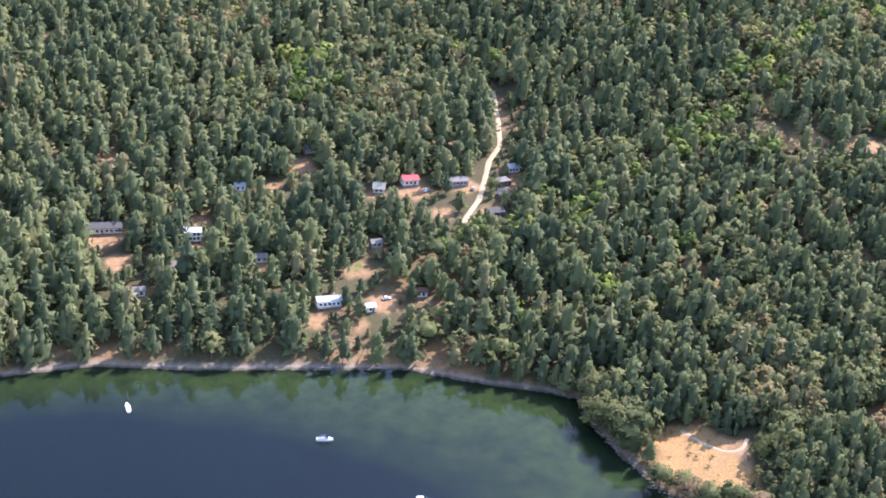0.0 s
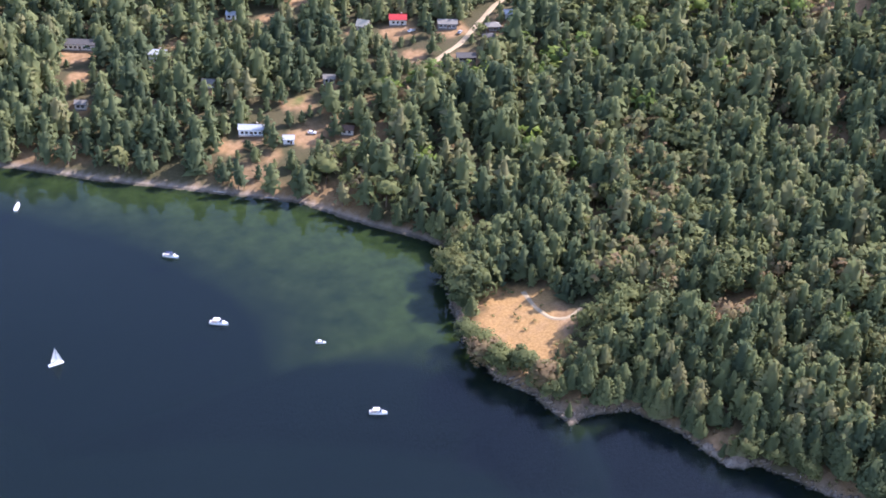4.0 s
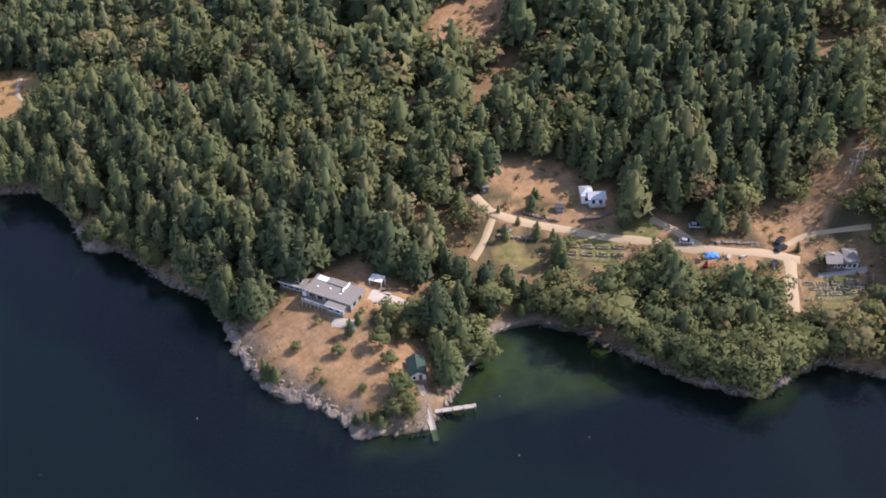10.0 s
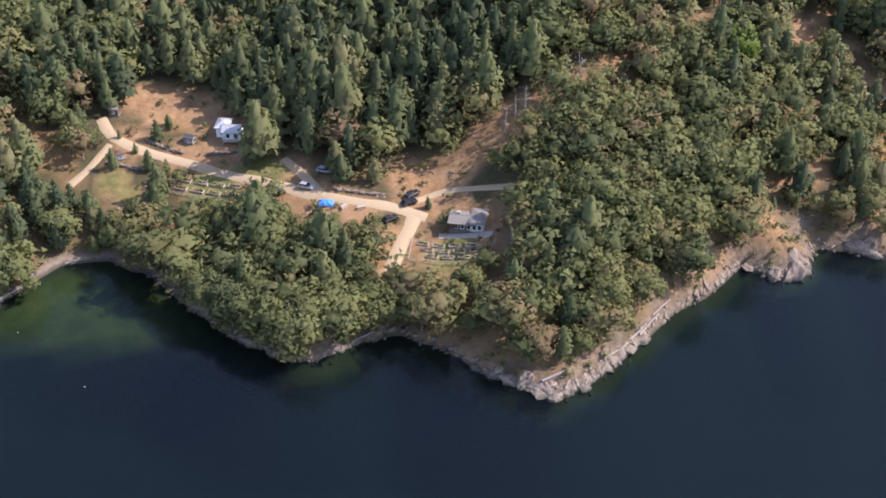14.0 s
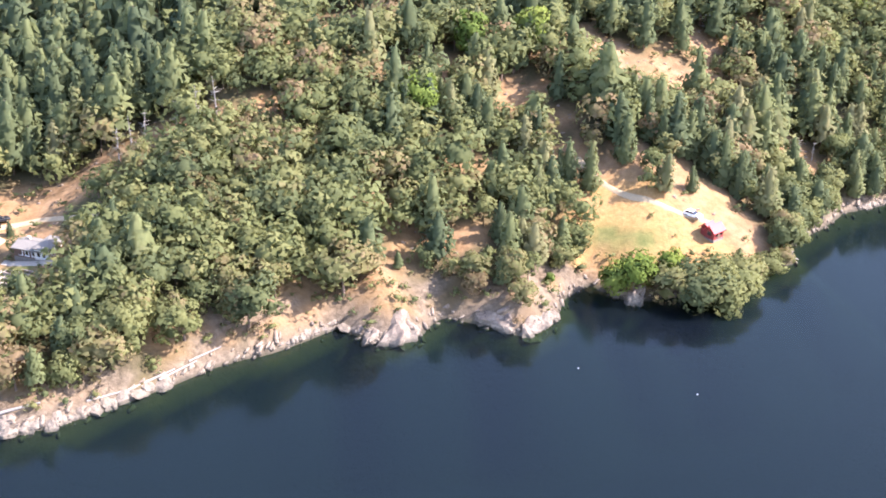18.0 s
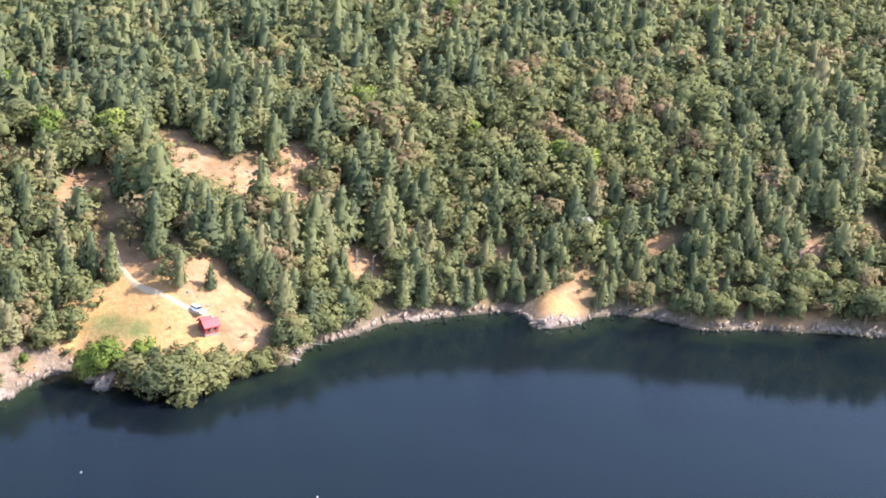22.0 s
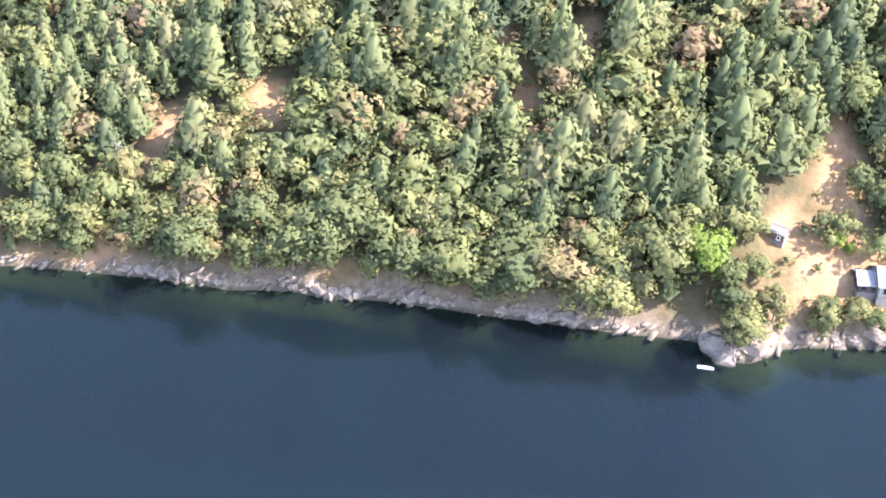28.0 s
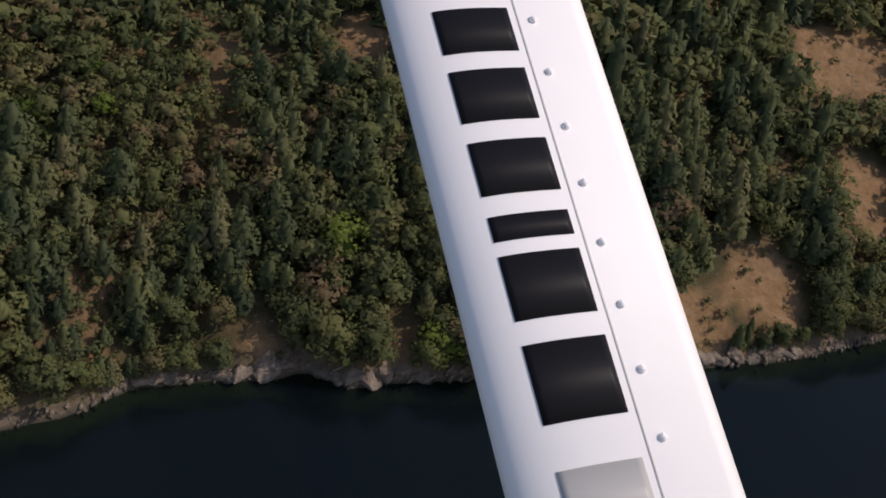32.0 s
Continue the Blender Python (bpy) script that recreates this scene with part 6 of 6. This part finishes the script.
def bed(x, y, yaw, L, W, group):
    root = tagged(new("garden_bed"), "raised timber garden bed full of green plants", "garden bed", group)
    for s in (-1, 1):
        block("board", -L / 2, L / 2, s * W / 2 - 0.04, s * W / 2 + 0.04, -0.4, 0.28, M_PLANK, root)
        block("board", s * L / 2 - 0.04, s * L / 2 + 0.04, -W / 2 + 0.04, W / 2 - 0.04, -0.4, 0.28, M_PLANK, root)
    block("soil", -L / 2 + 0.04, L / 2 - 0.04, -W / 2 + 0.04, W / 2 - 0.04, -0.4, 0.2, M_BARK, root)
    leaf = rng.random() < 0.5
    pieces = []
    for k in range(int(L * W * 5)):
        c = np.array((rng.uniform(-L / 2 + 0.15, L / 2 - 0.15), rng.uniform(-W / 2 + 0.12, W / 2 - 0.12), rng.uniform(0.25, 0.42)))
        pieces.append((ICO_V * rng.uniform(0.12, 0.26) * rng.uniform(0.6, 1.2, (12, 1)) + c, ICO_F))
    part("planting", join(pieces), M_MAPLE if leaf else M_OAK, root, tint=rng.random())
    settle(root, x, y, yaw)


for k in range(4):
    for j in range(2):
        bed(329.5 + k * 3.1 - j * 0.8, -118.6 - k * 1.2 - j * 1.9, -24, 2.4, 1.0, "beds of the roadside garden")
fence([(326.8, -118), (325.6, -121), (337, -125.6), (341.5, -125.2), (342.2, -123)], "weathered rail fence round the roadside garden")
for k in range(4):
    for j in range(3):
        bed(371.5 + k * 2.7 + j * 0.6, -143.6 - k * 0.85 - j * 1.7, -18, 2.0, 0.9, "beds of the walled garden")
fence([(370, -142), (368.6, -147.5), (381, -151.5), (384, -146.5)], "weathered rail fence round the walled garden")

# Sheeting, boxes and machines on the yard
tarp = tagged(new("tarpaulin"), "crumpled blue tarpaulin over a heap on the yard", "tarpaulin")
bm = bmesh.new()
bmesh.ops.create_grid(bm, x_segments=14, y_segments=10, size=1)
for v in bm.verts:
    r = max(abs(v.co.x), abs(v.co.y))
    v.co = Vector((v.co.x * 1.5, v.co.y * 0.95, 0.55 * (1 - r ** 3) + 0.16 * noise.noise(v.co * 3) + 0.05))
me = bpy.data.meshes.new("sheet")
bm.to_mesh(me)
bm.free()
me.materials.append(M_BLUETARP)
o = new("sheet", me)
o.parent = tarp
block("heap", -1.2, 1.2, -0.7, 0.7, -0.4, 0.3, M_PLANK, tarp)
settle(tarp, 355.4, -131.8, -15)
dig = tagged(new("small_excavator"), "small red-orange digger on the earth yard", "excavator")
for s in (-1, 1):
    block("track", -0.6, 0.6, s * 0.4 - 0.13, s * 0.4 + 0.13, 0, 0.32, M_TYRE, dig, bevel=0.06)
block("body", -0.55, 0.45, -0.4, 0.4, 0.34, 0.75, M_REDPAINT, dig, bevel=0.05)
block("cab", -0.35, 0.2, -0.3, 0.3, 0.75, 1.3, M_GLASS, dig, bevel=0.04)
rod("boom", (0.4, 0, 0.6), (1.2, 0, 1.25), 0.08, M_REDPAINT, dig)
rod("stick", (1.2, 0, 1.25), (1.7, 0, 0.5), 0.06, M_REDPAINT, dig)
block("bucket", 1.55, 1.85, -0.2, 0.2, 0.2, 0.5, M_BLACKCAR, dig)
settle(dig, 353.2, -134.2, -25, gz(353.2, -134.2) + 0.02)
for x, y, yaw in [(286, -126.4, 15), (358.5, -133.4, 40), (361.5, -134, 10), (288, -124.3, -30), (375.6, -138.2, 15)]:
    root = tagged(new("stack_of_timber"), "low stack of pale sawn timber on bare ground", "timber", "timber stacks")
    for lay in range(3):
        for k in range(4):
            block("board", -0.8 + 0.05 * k, 0.8 - 0.07 * lay, -0.34 + k * 0.18, -0.19 + k * 0.18, lay * 0.13 - 0.1 * (lay == 0), lay * 0.13 + 0.11, M_PLANK, root)
    settle(root, x, y, yaw, gz(x, y) + 0.08)

# Dry-stone walls on the estate
def stone_wall(pts, label):
    root = tagged(new("stone_wall"), label, "wall")
    for (ax, ay), (bx, by) in zip(pts[:-1], pts[1:]):
        n = max(1, int(math.hypot(bx - ax, by - ay) / 0.55))
        for k in range(n):
            px, py = ax + (bx - ax) * (k + 0.5) / n, ay + (by - ay) * (k + 0.5) / n
            for lay in range(2):
                s = new("stone", LEDGES[int(rng.integers(0, 9))])
                s.parent = root
                r = rng.uniform(0.26, 0.36)
                s.matrix_basis = Matrix.LocRotScale((px + rng.normal(0, 0.05), py + rng.normal(0, 0.05), gz(px, py) + 0.08 + lay * 0.3), Euler((0, 0, rng.uniform(0, 6.28))), (r, r * 0.9, r * 0.8))


stone_wall([(322, -107.4), (326, -110), (329, -111.3)], "low dry-stone wall edging the upper garden")
stone_wall([(333.5, -112.2), (338, -113), (342.6, -112)], "low dry-stone wall below the white house")
stone_wall([(357, -128.6), (361, -130), (366, -131.3)], "row of rough boulders along the estate drive")
stone_wall([(315, -112.5), (319, -114.2), (322, -115)], "low stone edging beside the drive")


# ---- the aircraft's wing strut, hung in mid-air to fit the camera's last view ----
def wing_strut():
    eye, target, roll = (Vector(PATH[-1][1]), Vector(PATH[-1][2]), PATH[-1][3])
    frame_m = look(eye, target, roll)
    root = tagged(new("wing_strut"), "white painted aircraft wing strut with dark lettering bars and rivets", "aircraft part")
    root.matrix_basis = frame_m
    # ends given in camera coordinates, so that it fits that one view
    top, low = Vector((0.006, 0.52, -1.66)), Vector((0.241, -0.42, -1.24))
    along = (low - top).normalized()
    across = Vector((1, 0.26, -0.35))
    across = (across - along * across.dot(along)).normalized()
    out = across.cross(along)
    if out.z < 0:
        out = -out
    half, thick = 0.138, 0.035

    def crown_of(u):
        """The rounded section: full behind the leading edge, tapering to the trailing edge."""
        return math.sqrt(max(0.0, 1 - ((-0.35 - u) / 0.65) ** 2)) if u < -0.35 else 1 - 0.97 * ((u + 0.35) / 1.35) ** 1.9
    us = [-1, -0.985, -0.95, -0.9, -0.82, -0.72, -0.6, -0.45, -0.3, -0.1, 0.1, 0.3, 0.5, 0.7, 0.85, 1.0]
    prof = [(u, crown_of(u)) for u in us] + [(u, -crown_of(u)) for u in us[-2:0:-1]]
    ext = 0.5

    def at(s, u, lift=0.0):
        """s along the strut, u across its face from -1 to 1."""
        return top + along * s + across * half * u + out * (thick * crown_of(u) + lift)
    length = (low - top).length
    verts, n = [], len(prof)
    for s in (-ext, length + ext):
        verts += [top + along * s + across * half * a + out * thick * b for a, b in prof]
    skin = mesh_part("skin", verts, [tuple(range(n)), tuple(range(n, 2 * n))[::-1]] + [(k, (k + 1) % n, n + (k + 1) % n, n + k) for k in range(n)], M_STRUT, root)
    for f in skin.data.polygons[2:]:
        f.use_smooth = True

    def patch(name, s0, s1, u0, u1, m, lift=0.0012):
        us = [u0 + (u1 - u0) * k / 12 for k in range(13)]
        v = [at(s0, u, lift) for u in us] + [at(s1, u, lift) for u in us] + [at(s0, u, -0.002) for u in us] + [at(s1, u, -0.002) for u in us]
        n, f = 13, []
        for k in range(n - 1):
            f += [(k, k + 1, n + k + 1, n + k), (2 * n + k, 3 * n + k, 3 * n + k + 1, 2 * n + k + 1), (k, 2 * n + k, 2 * n + k + 1, k + 1), (n + k, n + k + 1, 3 * n + k + 1, 3 * n + k)]
        f += [(0, n, 3 * n, 2 * n), (n - 1, 3 * n - 1, 4 * n - 1, 2 * n - 1)]
        ob = mesh_part(name, v, f, m, root)
        for k in range(n - 1):
            ob.data.polygons[4 * k].use_smooth = True
        return ob
    s = -0.02
    for w in (0.085, 0.072, 0.075, 0.082, 0.092, 0.09, 0.04, 0.10, 0.115):
        patch("lettering_bar", s, s + w * 0.82, -0.62, 0.12, M_STRUTINK)
        s += w + 0.012
    patch("pale_lettering_bar", s + 0.02, s + 0.10, -0.62, 0.12, M_STRUTGREY)
    patch("seam", -ext + 0.02, length + ext - 0.02, 0.195, 0.21, M_STRUTGREY, 0.0006)
    bm = bmesh.new()
    bmesh.ops.create_uvsphere(bm, u_segments=8, v_segments=6, radius=0.0055)
    me = bpy.data.meshes.new("rivet")
    bm.to_mesh(me)
    bm.free()
    me.materials.append(M_STRUT)
    for k in range(14):
        r = new("rivet", me)
        r.parent = root
        r.location = at(0.02 + k * 0.082, 0.36, 0.001)


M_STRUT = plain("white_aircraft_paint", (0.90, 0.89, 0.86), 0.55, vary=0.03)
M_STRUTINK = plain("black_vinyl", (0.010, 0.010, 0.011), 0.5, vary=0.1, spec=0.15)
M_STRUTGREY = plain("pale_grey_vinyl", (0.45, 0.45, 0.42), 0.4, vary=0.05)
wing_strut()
